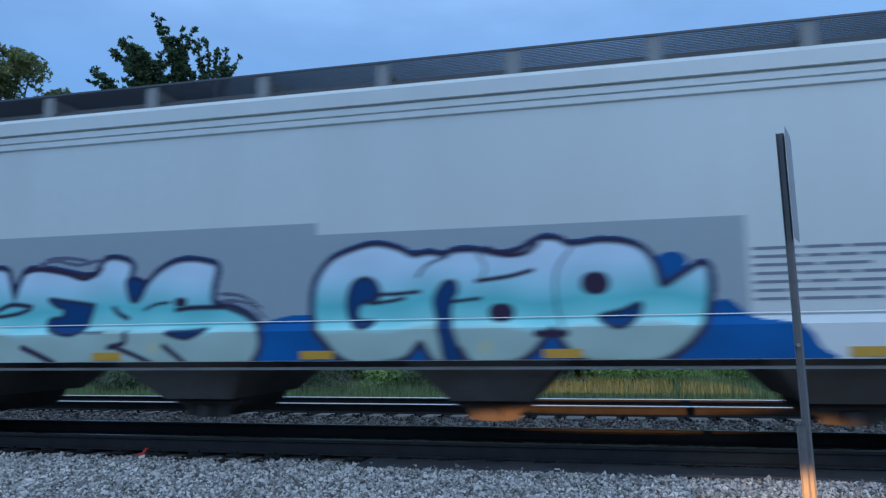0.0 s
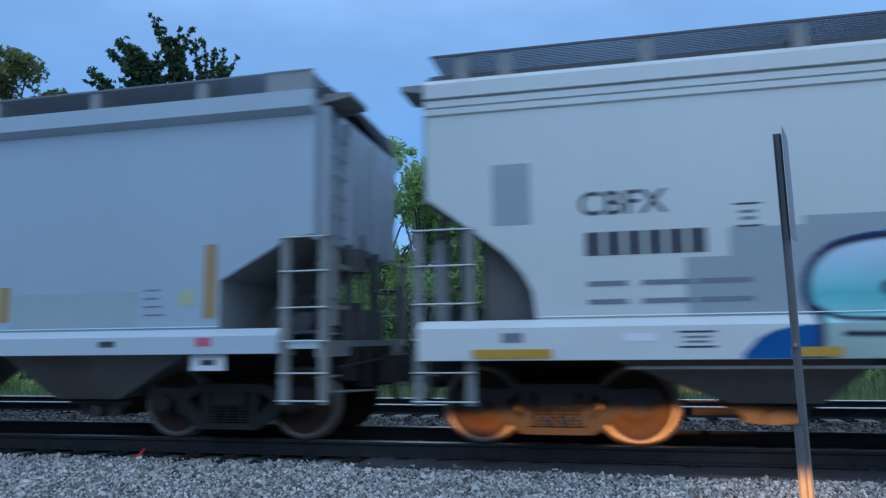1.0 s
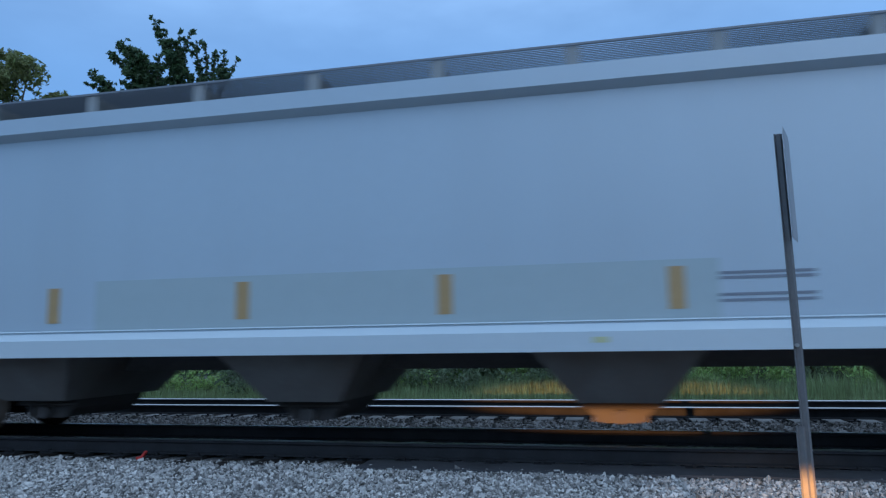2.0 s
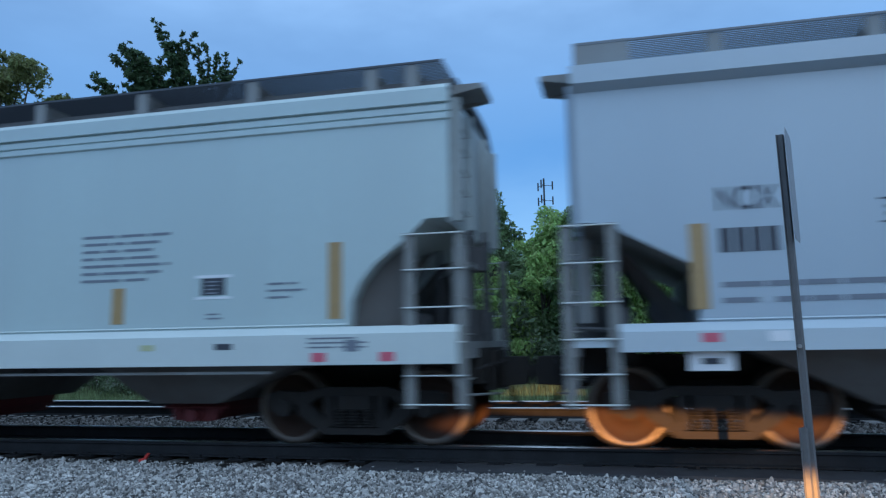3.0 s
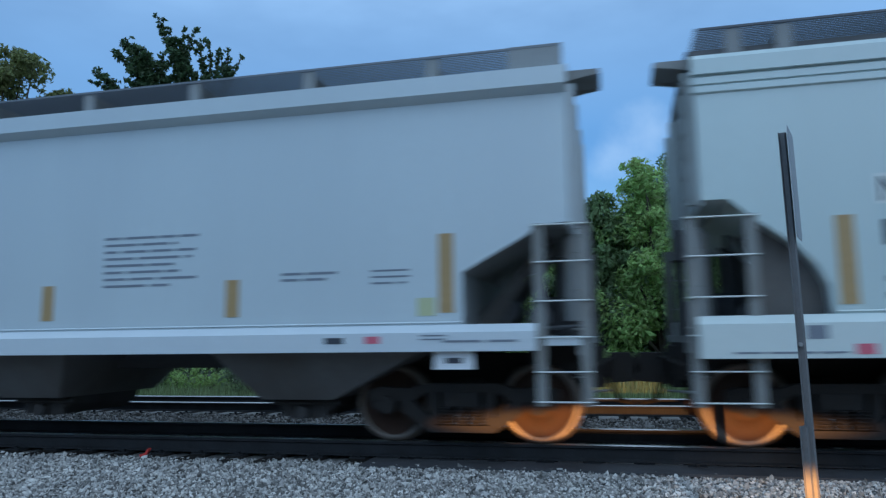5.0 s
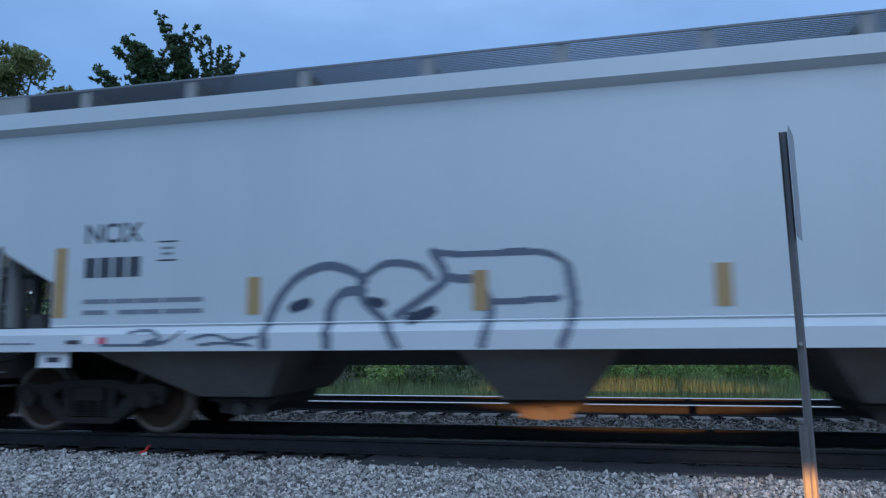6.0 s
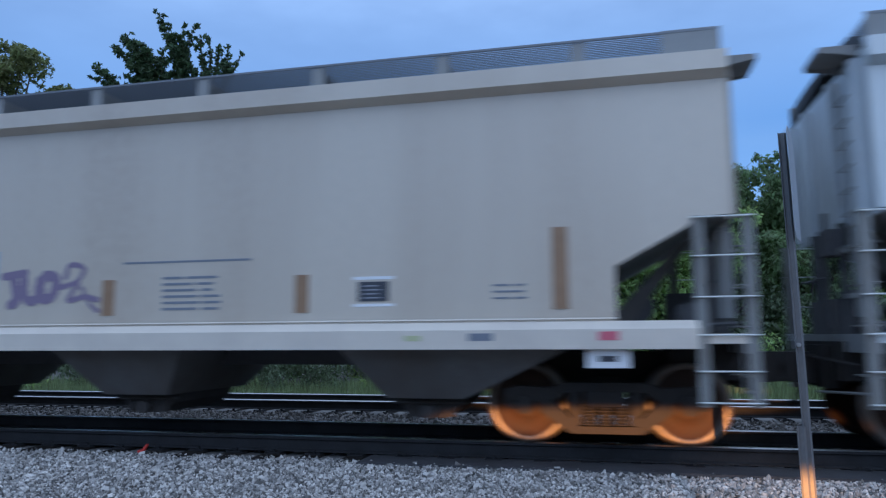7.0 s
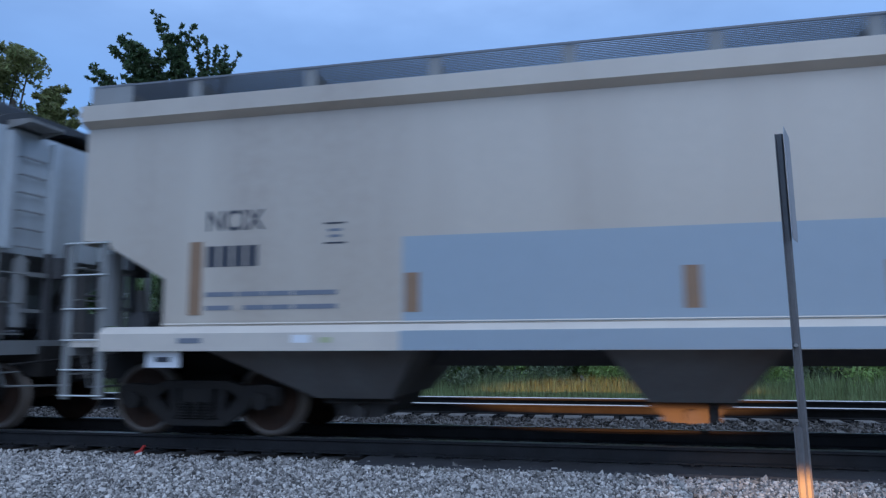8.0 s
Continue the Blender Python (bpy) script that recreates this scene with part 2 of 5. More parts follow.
M_SIGNBACK = material("dull_aluminium_sign", (0.33, 0.35, 0.38), 0.55, metal=0.3, grain=0.1)
M_BARK = material("grey_brown_bark", (0.10, 0.08, 0.06), 0.9, grain=0.4, grain_scale=20, bump=0.6)
M_LEAF = leaf_material("deep_green_leaves", (0.165, 0.235, 0.100))
M_LEAF_LIGHT = leaf_material("fresh_green_leaves", (0.330, 0.450, 0.150))
M_LEAF_OLIVE = leaf_material("olive_green_leaves", (0.185, 0.205, 0.075))
M_LEAF_DARK = leaf_material("dark_canopy_leaves", (0.066, 0.108, 0.046))
M_GRASS = leaf_material("tall_grass_blades", (0.235, 0.295, 0.135))
M_SHRUB = leaf_material("grey_green_shrub_leaves", (0.150, 0.195, 0.110))
M_SPRAY = paint_material("spray_paint")
M_CONCRETE = material("pale_gravel_strip", (0.42, 0.41, 0.40), 0.9, grain=0.3, grain_scale=20)


# ---- mesh helpers ----
def box(bm, x0, x1, y0, y1, z0, z1):
    v = [bm.verts.new(c) for c in ((x0, y0, z0), (x1, y0, z0), (x1, y1, z0), (x0, y1, z0), (x0, y0, z1), (x1, y0, z1), (x1, y1, z1), (x0, y1, z1))]
    for f in ((3, 2, 1, 0), (4, 5, 6, 7), (0, 1, 5, 4), (1, 2, 6, 5), (2, 3, 7, 6), (3, 0, 4, 7)):
        bm.faces.new([v[i] for i in f])


def extrude_xz(bm, outline, y0, y1):
    """A plate: outline of (x, z) between two y."""
    a = [bm.verts.new((x, y0, z)) for x, z in outline]
    b = [bm.verts.new((x, y1, z)) for x, z in outline]
    k = len(outline)
    for i in range(k):
        bm.faces.new((a[i], a[(i + 1) % k], b[(i + 1) % k], b[i]))
    bm.faces.new(a[::-1]), bm.faces.new(b)


def extrude_yz(bm, outline, x0, x1):
    a = [bm.verts.new((x0, y, z)) for y, z in outline]
    b = [bm.verts.new((x1, y, z)) for y, z in outline]
    k = len(outline)
    for i in range(k):
        bm.faces.new((a[i], a[(i + 1) % k], b[(i + 1) % k], b[i]))
    bm.faces.new(a[::-1]), bm.faces.new(b)


def rod(bm, a, b, r, sides=6):
    a, b = Vector(a), Vector(b)
    q = (b - a).to_track_quat("Z", "Y")
    rings = [[bm.verts.new(p + q @ Vector((r * math.cos(6.2832 * i / sides), r * math.sin(6.2832 * i / sides), 0))) for i in range(sides)] for p in (a, b)]
    for i in range(sides):
        bm.faces.new((rings[0][i], rings[0][(i + 1) % sides], rings[1][(i + 1) % sides], rings[1][i]))
    bm.faces.new(rings[0][::-1]), bm.faces.new(rings[1])


def lathe_y(bm, profile, sides=32):
    """Rings of (radius, y) about the y axis, closed at both ends."""
    rings = [[bm.verts.new((r * math.cos(6.2832 * i / sides), y, r * math.sin(6.2832 * i / sides))) for i in range(sides)] for r, y in profile]
    for k in range(len(rings) - 1):
        for i in range(sides):
            bm.faces.new((rings[k][i], rings[k][(i + 1) % sides], rings[k + 1][(i + 1) % sides], rings[k + 1][i]))
    bm.faces.new(rings[0][::-1]), bm.faces.new(rings[-1])


def mesh_of(name, bm, mats):
    bmesh.ops.recalc_face_normals(bm, faces=bm.faces)
    me = bpy.data.meshes.new(name)
    bm.to_mesh(me)
    bm.free()
    for m in mats if isinstance(mats, (list, tuple)) else [mats]:
        me.materials.append(m)
    return me


def part(name, bm, mats, parent=None, label=""):
    ob = new(name, mesh_of(name, bm, mats) if isinstance(bm, bmesh.types.BMesh) else bm)
    if parent:
        ob.parent = parent
    return tagged(ob, label)


def arrays(name, verts, faces, mats):
    me = bpy.data.meshes.new(name)
    me.from_pydata([tuple(v) for v in verts], [], [tuple(f) for f in faces])
    for m in mats if isinstance(mats, (list, tuple)) else [mats]:
        me.materials.append(m)
    me.update()
    return me


# ---- ground and tracks ----
TRACK_1, TRACK_2 = 9.356, 14.29
GAUGE = 0.75


def ground_height(x, y):
    """Ballast bed under two tracks, falling to the verge on the camera's side."""
    pts = ((-400, -0.9), (-2, -0.75), (3.5, -0.6), (5.5, -0.42), (7.2, -0.27), (7.9, -0.235), (8.6, -0.235), (10.3, -0.25), (11.8, -0.30), (13.2, -0.25), (15.3, -0.25), (16.6, -0.42), (18, -0.35), (24, -0.3), (900, -0.3))
    z = float(np.interp(y, [a for a, _ in pts], [b for _, b in pts]))
    if 6.0 < y < 8.5:
        z += 0.02 * noise.noise((x * 0.7, y * 1.1, 3.0))
    return z


def build_ground():
    xs = np.concatenate([np.linspace(-700, -30, 14), np.linspace(-28, 12, 81), np.linspace(14, 500, 12)])
    ys = np.concatenate([np.linspace(-300, -4, 8), np.linspace(-2, 20, 89), np.linspace(22, 60, 14), np.linspace(80, 900, 10)])
    verts = [(x, y, ground_height(x, y) + (0.012 * noise.noise((x * 4, y * 4, 0)) if 0 < y < 20 else 0)) for y in ys for x in xs]
    w = len(xs)
    faces = [(j * w + i, j * w + i + 1, (j + 1) * w + i + 1, (j + 1) * w + i) for j in range(len(ys) - 1) for i in range(w - 1)]
    g = new("ground", arrays("ground", verts, faces, M_GROUND))
    tagged(g, "dark grit ground under ballast and weeds", "ground", kind="structure")


build_ground()


def stones(name, count, x0, x1, y0, y1, size, mat, label, seed, lift=0.0):
    """Crushed stone: many small angular lumps as one sheet of stuff."""
    rng = np.random.default_rng(seed)
    base = np.array([(0, 0, 1), (.894, 0, .447), (.276, .851, .447), (-.724, .526, .447), (-.724, -.526, .447), (.276, -.851, .447),
                     (0, 0, -.6)])
    tri = np.array([(0, 1, 2), (0, 2, 3), (0, 3, 4), (0, 4, 5), (0, 5, 1), (6, 2, 1), (6, 3, 2), (6, 4, 3), (6, 5, 4), (6, 1, 5)])
    px, py = rng.uniform(x0, x1, count), rng.uniform(y0, y1, count)
    if mat is M_GRAVEL:
        py = np.where(px > -3.1, 5.6 + (py - 5.6) * np.interp(px, (-3.1, -2.7), (1.0, 0.93)), py)
    s = size * rng.lognormal(0, 0.33, count)
    v = base[None] * rng.uniform(0.6, 1.25, (count, 7, 1)) * np.stack([rng.uniform(0.8, 1.5, count), rng.uniform(0.8, 1.3, count), rng.uniform(0.5, 1.0, count)], 1)[:, None]
    q = rng.normal(size=(count, 4))
    q /= np.linalg.norm(q, axis=1)[:, None]
    w, x, y, z = q.T
    rot = np.stack([1 - 2 * (y * y + z * z), 2 * (x * y - z * w), 2 * (x * z + y * w), 2 * (x * y + z * w), 1 - 2 * (x * x + z * z), 2 * (y * z - x * w),
                    2 * (x * z - y * w), 2 * (y * z + x * w), 1 - 2 * (x * x + y * y)], 1).reshape(-1, 3, 3)
    v = np.einsum("nij,nkj->nki", rot, v) * s[:, None, None]
    pz = np.array([ground_height(a, b) for a, b in zip(px, py)]) + rng.uniform(0.0, 1.0, count) * size * 1.1 + lift
    v += np.stack([px, py, pz], 1)[:, None]
    f = tri[None] + (np.arange(count) * 7)[:, None, None]
    ob = new(name, arrays(name, v.reshape(-1, 3), f.reshape(-1, 3), mat))
    return tagged(ob, label, "gravel", kind="stuff")


stones("gravel", 52000, -9.0, 4.5, 5.6, 8.28, 0.0185, M_GRAVEL, "pale grey crushed limestone ballast shoulder", 3)
stones("ballast", 26000, -26.0, 6.5, 10.25, 13.4, 0.026, M_BALLAST, "dark dirty ballast stones between the tracks", 4)
stones("ballast", 3500, -20.0, 6.0, 8.75, 10.0, 0.026, M_BALLAST, "dark oily ballast stones between the rails", 5)


def rail_profile():
    half = ((0.07, -0.185), (0.07, -0.172), (0.012, -0.155), (0.009, -0.05), (0.036, -0.04), (0.0362, -0.0105), (0.0255, -0.0006))
    return [(-y, z) for y, z in half] + [(y, z) for y, z in half[::-1]]


def build_rail(y, x0, x1, label):
    """Flat-bottomed rail lying along x, with its bright running surface as a part."""
    bm = bmesh.new()
    extrude_yz(bm, rail_profile(), x0, x1)
    rail = new("rail", mesh_of("rail", bm, M_RAIL))
    rail.location = (0, y, 0)
    tagged(rail, label, "rail", group="rails", kind="structure")
    bm = bmesh.new()
    extrude_yz(bm, [(-0.0378, -0.010), (-0.026, 0.0012), (0.026, 0.0012), (0.0378, -0.010), (0.0366, -0.010), (0.026, -0.0002), (-0.026, -0.0002), (-0.0366, -0.010)], x0, x1)
    part("running_surface", bm, M_RAILHEAD, rail, "polished steel running surface")
    return rail


for ty in (TRACK_1, TRACK_2):
    for side in (-1, 1):
        build_rail(ty + side * GAUGE, -220, 120, "rust-sided steel rail with a polished top on wooden ties")


def build_ties():
    bm = bmesh.new()
    box(bm, -0.115, 0.115, -1.3, 1.3, -0.16, 0.0)
    bmesh.ops.bevel(bm, geom=bm.edges[:], offset=0.012, segments=1, affect="EDGES")
    me = mesh_of("tie", bm, M_TIE)
    bm = bmesh.new()
    box(bm, -0.10, 0.10, -0.17, 0.17, -0.006, 0.018)
    box(bm, -0.02, 0.02, -0.12, -0.085, 0.018, 0.045)
    box(bm, -0.02, 0.02, 0.085, 0.12, 0.018, 0.045)
    plate = mesh_of("tie_plate", bm, M_RAIL)
    rng = random.Random(8)
    for ty, x0, x1, step in ((TRACK_1, -30, 9, 0.55), (TRACK_2, -34, 10, 0.55)):
        x = x0
        while x < x1:
            tie = new("tie", me)
            tie.matrix_world = pose(x + rng.uniform(-.03, .03), ty + rng.uniform(-.05, .05), (-0.205 if ty == TRACK_1 else -0.243) + rng.uniform(-.006, .004), 0, 0, rng.uniform(-1.2, 1.2))
            tagged(tie, "creosoted wooden tie bedded in ballast", "railway tie", group="ties")
            for s in (-1, 1):
                p = new("tie_plate", plate)
                p.parent = tie
                p.location = (0, s * GAUGE, 0.0)
            x += step


# dark flat mat beside the near rail
bm = bmesh.new()
box(bm, -2.9, 7.0, TRACK_1 - GAUGE - 0.62, TRACK_1 - GAUGE - 0.085, -0.222, -0.192)
bmesh.ops.bevel(bm, geom=[e for e in bm.edges if abs(e.verts[0].co.x - e.verts[1].co.x) < 0.01], offset=0.012, segments=2, affect="EDGES")
tagged(part("track_mat", bm, M_MAT), "black flat mat lying along the rail", "track mat")

# pale strip of fines beyond the second track
bm = bmesh.new()
extrude_yz(bm, [(17.0, -0.42), (17.2, -0.335), (17.9, -0.30), (18.1, -0.38)], 2.0, 24.0)
tagged(part("pavement", bm, M_CONCRETE), "pale strip of gravel beside the second track", "gravel strip", kind="structure")


# ---- hopper cars ----
SIDE = 1.62
SILL_OUT = 0.12
STRAIGHT = dict(half=9.15, sill=8.77, sill_z=(1.08, 1.37), fascia=((4.18, 3.885, 0.135, 0.068, 0.025),),
                cut=((9.15, 2.45), (8.80, 2.43), (8.70, 2.33), (7.97, 1.94), (7.97, 1.37)))
CURVED = dict(half=9.33, sill=9.42, sill_z=(0.985, 1.41), fascia=((4.15, 3.925, 0.046, 0.008, 0.055), (3.917, 3.825, 0.024, 0.006, 0.014), (3.817, 3.725, 0.028, 0.014, 0.014)),
              cut=((9.33, 2.78), (9.04, 2.56), (8.73, 2.33), (8.46, 2.12), (8.27, 1.90), (8.17, 1.70), (8.14, 1.41)))
BAYS_STRAIGHT = (-5.75, -1.88, 1.88, 5.75)
BAYS_CURVED = (-5.70, -1.88, 1.88, 5.70)
AXLE, RADIUS = 0.889, 0.457


def wheelset_mesh():
    bm = bmesh.new()
    for s in (-1, 1):
        prof = ((0.10, 0.83), (0.16, 0.82), (0.19, 0.785), (0.36, 0.765), (0.385, 0.805), (0.43, 0.808), (RADIUS, 0.80), (RADIUS + 0.004, 0.72), (RADIUS + 0.028, 0.70), (RADIUS + 0.024, 0.675), (0.40, 0.675), (0.36, 0.715), (0.19, 0.735), (0.12, 0.66))
        lathe_y(bm, [(r, s * y) for r, y in prof], 40)
        lathe_y(bm, [(0.085, s * 0.82), (0.085, s * 1.02), (0.07, s * 1.06), (0.03, s * 1.065)], 16)
    lathe_y(bm, [(0.085, -0.67), (0.08, 0.0), (0.085, 0.67)], 16)
    # cap bolts and a chalk fleck on the plate make the turning visible
    for s in (-1, 1):
        for k in range(3):
            a = k * 2.094
            box(bm, 0.05 * math.cos(a) - .012, 0.05 * math.cos(a) + .012, s * 1.066 - .006, s * 1.066 + .006, 0.05 * math.sin(a) - .012, 0.05 * math.sin(a) + .012)
    me = mesh_of("wheelset", bm, [M_WHEEL, M_TREAD])
    for p in me.polygons:
        r = math.hypot(p.center.x, p.center.z)
        if r > 0.40 and 0.70 < abs(p.center.y) < 0.82:
            p.material_index = 1
        p.use_smooth = 0.15 < r < 0.46
    return me


def side_frame_mesh():
    """Cast side frame with its two pedestals and open spring window."""
    bm = bmesh.new()
    top = [(-1.12, 0.50), (-1.12, 0.62), (-0.98, 0.66), (-0.62, 0.64), (-0.42, 0.70), (0.42, 0.70), (0.62, 0.64), (0.98, 0.66), (1.12, 0.62), (1.12, 0.50)]
    low = [(0.74, 0.50), (0.66, 0.44), (0.42, 0.60), (-0.42, 0.60), (-0.66, 0.44), (-0.74, 0.50)]
    extrude_xz(bm, top + low, -0.075, 0.075)
    for s in (-1, 1):
        extrude_xz(bm, [(s * 0.74, 0.50), (s * 0.60, 0.52), (s * 0.30, 0.24), (s * 0.30, 0.15), (s * 0.40, 0.15), (s * 0.72, 0.38)], -0.07, 0.07)
        extrude_xz(bm, [(s * 0.28, 0.60), (s * 0.40, 0.62), (s * 0.36, 0.24), (s * 0.26, 0.24)], -0.066, 0.066)
        extrude_xz(bm, [(s * 1.12, 0.50), (s * 1.02, 0.50), (s * 1.00, 0.40), (s * 1.08, 0.40)], -0.06, 0.06)
        rod(bm, (s * AXLE, -0.14, RADIUS), (s * AXLE, 0.05, RADIUS), 0.105, 14)
    box(bm, -0.38, 0.38, -0.085, 0.085, 0.145, 0.225)
    return mesh_of("side_frame", bm, M_CAST)


def spring_mesh():
    bm = bmesh.new()
    prof = []
    z = 0.235
    while z < 0.44:
        prof += [(0.045, z), (0.068, z + 0.006), (0.068, z + 0.020), (0.045, z + 0.026)]
        z += 0.036
    lathe_y(bm, prof, 10)
    bmesh.ops.rotate(bm, verts=bm.verts, cent=(0, 0, 0), matrix=Matrix.Rotation(math.pi / 2, 3, "X"))
    return mesh_of("spring", bm, M_CAST)


def bolster_mesh():
    bm = bmesh.new()
    box(bm, -0.22, 0.22, -1.08, 1.08, 0.44, 0.60)
    box(bm, -0.16, 0.16, -0.45, 0.45, 0.60, 0.74)
    for s in (-1, 1):
        box(bm, s * 0.36 - 0.05, s * 0.36 + 0.05, -0.8, 0.8, 0.33, 0.43)
        for y in (-0.75, 0.75):
            box(bm, s * 0.40 - 0.03, s * 0.40 + 0.05, y - 0.05, y + 0.05, 0.28, 0.56)
    return mesh_of("truck", bm, M_CAST)


WHEELSET, SIDE_FRAME, SPRINGS, BOLSTER = wheelset_mesh(), side_frame_mesh(), spring_mesh(), bolster_mesh()


def mirrored(points):
    """A side's outline from its right half's cut, top edge first."""
    right = list(points)
    return right + [(-x, z) for x, z in right[::-1]]


def decal(parent, name, mat, x0, x1, z0, z1, y, label=""):
    """Thin painted or stuck-on panel on the side facing the camera."""
    bm = bmesh.new()
    box(bm, x0, x1, y - 0.004, y + 0.002, z0, z1)
    return part(name, bm, mat, parent, label)


def bars(parent, mat, x0, x1, z_top, rows, pitch, height, seed, y, breaks=0.35, name="stencil_line", left=0.0):
    """Lines of small writing as plain bars of its size."""
    rng = random.Random(seed)
    for k in range(rows):
        bm = bmesh.new()
        z, x = z_top - k * pitch, x0 + (rng.uniform(0, left) if left else 0)
        end = x1 - rng.uniform(0, breaks) * (x1 - x0)
        while x < end - 0.05:
            w = min(rng.uniform(0.18, 0.6), end - x)
            box(bm, x, x + w, y - 0.004, y + 0.001, z - height, z)
            x += w + rng.uniform(0.03, 0.07)
        part(name, bm, mat, parent)


def lettering(parent, text, mat, x, z, height, width, y, label=""):
    """Stencilled letters in the built-in font, scaled to a height and width."""
    cu = bpy.data.curves.new("stencil", "FONT")
    cu.body, cu.extrude, cu.offset = text, 0.002, 0.012
    tmp = bpy.data.objects.new("stencil", cu)
    scene.collection.objects.link(tmp)
    me = bpy.data.meshes.new_from_object(tmp.evaluated_get(bpy.context.evaluated_depsgraph_get()))
    bpy.data.objects.remove(tmp)
    co = np.empty(len(me.vertices) * 3)
    me.vertices.foreach_get("co", co)
    co = co.reshape(-1, 3)
    lo, hi = co.min(0), co.max(0)
    co = (co - lo) / (hi - lo)
    flat = np.stack([x + co[:, 0] * width, y - 0.004 + 0.005 * (1 - co[:, 2]), z + co[:, 1] * height], 1)
    me.vertices.foreach_set("co", flat.ravel())
    me.materials.clear()
    me.materials.append(mat)
    me.update()
    ob = new("reporting_mark", me)
    ob.parent = parent
    return tagged(ob, label)


def number_bars(parent, mat, x, z, height, width, count, y):
    """The car's number as plain bars, one to a character."""
    w = width / count
    for k in range(count):
        bm = bmesh.new()
        box(bm, x + k * w, x + k * w + w * 0.80, y - 0.004, y + 0.001, z, z + height)
        part("number_bar", bm, mat, parent)


def boxed_data(parent, x, z, y, w=0.26, h=0.25):
    """Small framed data block: a line above and below, bars between."""
    for name, z0, z1, inset in (("frame_line", z + h - 0.02, z + h, 0), ("frame_line", z, z + 0.02, 0), ("data_bar", z + h * 0.58, z + h * 0.70, 0.05), ("data_bar", z + h * 0.30, z + h * 0.42, 0.06)):
        decal(parent, name, M_INK_FADED if inset else M_INK, x + inset, x + w - inset, z0, z1, y)


def build_car(name, kind, paint, label, gate_mat=M_GATE):
    """A covered hopper on two trucks; the origin is at rail height under its middle. Returns the car and its wheelsets."""
    K = dict(CURVED if kind == "curved" else STRAIGHT)
    if gate_mat is M_RED_GATE:
        K["cut"] = ((9.33, 2.60), (9.06, 2.60), (8.82, 2.38)) + K["cut"][3:]
    half, (s0, s1) = K["half"], K["sill_z"]
    car = new(name)
    tagged(car, label, "hopper car", group="train")
    body_mat = PAINT[paint]
    # sides with cut-away lower corners
    for s in (-1, 1):
        bm = bmesh.new()
        extrude_xz(bm, mirrored([(half, 4.14)] + list(K["cut"])), s * SIDE, s * (SIDE - 0.03))
        part("side_sheet", bm, body_mat, car)
        for z1, z0, proud, under, crown in K["fascia"]:
            bm = bmesh.new()
            extrude_yz(bm, [(s * (SIDE + 0.002), z0), (s * (SIDE + proud), z0 + under), (s * (SIDE + proud), z1 - crown), (s * (SIDE + 0.002), z1)], -half - 0.02, half + 0.02)
            part("top_chord", bm, body_mat, car)
        # side sill: a channel with a sloped upper edge
        bm = bmesh.new()
        extrude_yz(bm, [(s * (SIDE - 0.10), s0), (s * (SIDE + SILL_OUT), s0), (s * (SIDE + SILL_OUT), s1 - 0.085), (s * (SIDE + 0.003), s1), (s * (SIDE - 0.10), s1)], -K["sill"], K["sill"])
        part("side_sill", bm, SILL[paint], car)
    for s in (-1, 1):
        bm = bmesh.new()
        extrude_yz(bm, [(s * (SIDE + 0.002), s1 + 0.022), (s * (SIDE + 0.016), s1 + 0.022), (s * (SIDE + 0.002), s1 + 0.036)], -K["cut"][-1][0], K["cut"][-1][0])
        part("sill_lip", bm, SILL[paint], car)
    if kind == "curved":
        for s in (-1, 1):
            bm = bmesh.new()
            box(bm, -7.2, 7.2, s * (SIDE - 0.02) - 0.03, s * (SIDE - 0.02) + 0.03, 0.885, 0.915)
            part("lower_pipe", bm, M_END, car)
    # roof, arched
    bm = bmesh.new()
    arch = [(-SIDE + 0.004, 4.10), (-SIDE + 0.004, 4.15), (-1.42, 4.28), (-1.12, 4.40), (-0.6, 4.425), (0, 4.43), (0.6, 4.425), (1.12, 4.40), (1.42, 4.28), (SIDE - 0.004, 4.15), (SIDE - 0.004, 4.10), (0, 4.34)]
    extrude_yz(bm, arch, -half, half)
    part("roof", bm, M_ROOF, car, "dark roof sheet, walkway shadow put into its colour")
    # running boards of grating bars on brackets
    for s in (-1, 1):
        bm = bmesh.new()
        box(bm, -half + 0.05, half - 0.05, s * SIDE - 0.006 * s - 0.006, s * SIDE - 0.006 * s + 0.006, 4.428, 4.452)
        grating = M_BOARD if kind == "curved" else M_BOARD_PALE
        board = part("running_board", bm, grating, car, "galvanised steel grating walkway")
        bm = bmesh.new()
        box(bm, -half + 0.05, half - 0.05, -0.006, 0.006, 4.440, 4.450)
        me = mesh_of("grating_bar", bm, grating)
        n, gap = (13, 0.047) if kind == "curved" else (12, 0.051)
        for k in range(n):
            part("grating_bar", me, None, board).location.y = s * (SIDE - 0.06 - gap * k)
        cross = np.arange(-half + 0.08, half - 0.05, 0.03)
        corners = np.array([(dx, y, z) for dx in (-0.002, 0.002) for y, z in ((SIDE - 0.02, 4.424), (SIDE - 0.63, 4.424), (SIDE - 0.63, 4.439), (SIDE - 0.02, 4.439))])
        verts = (corners[None] * (1, s, 1) + np.stack([cross, cross * 0, cross * 0], 1)[:, None]).reshape(-1, 3)
        quads = np.array(((0, 1, 2, 3), (7, 6, 5, 4), (0, 4, 5, 1), (3, 2, 6, 7)))
        part("grating_web", arrays("grating_web", verts, (quads[None] + 8 * np.arange(len(cross))[:, None, None]).reshape(-1, 4), grating), None, board)
        n = int(2 * half / 1.53)
        br = bmesh.new()
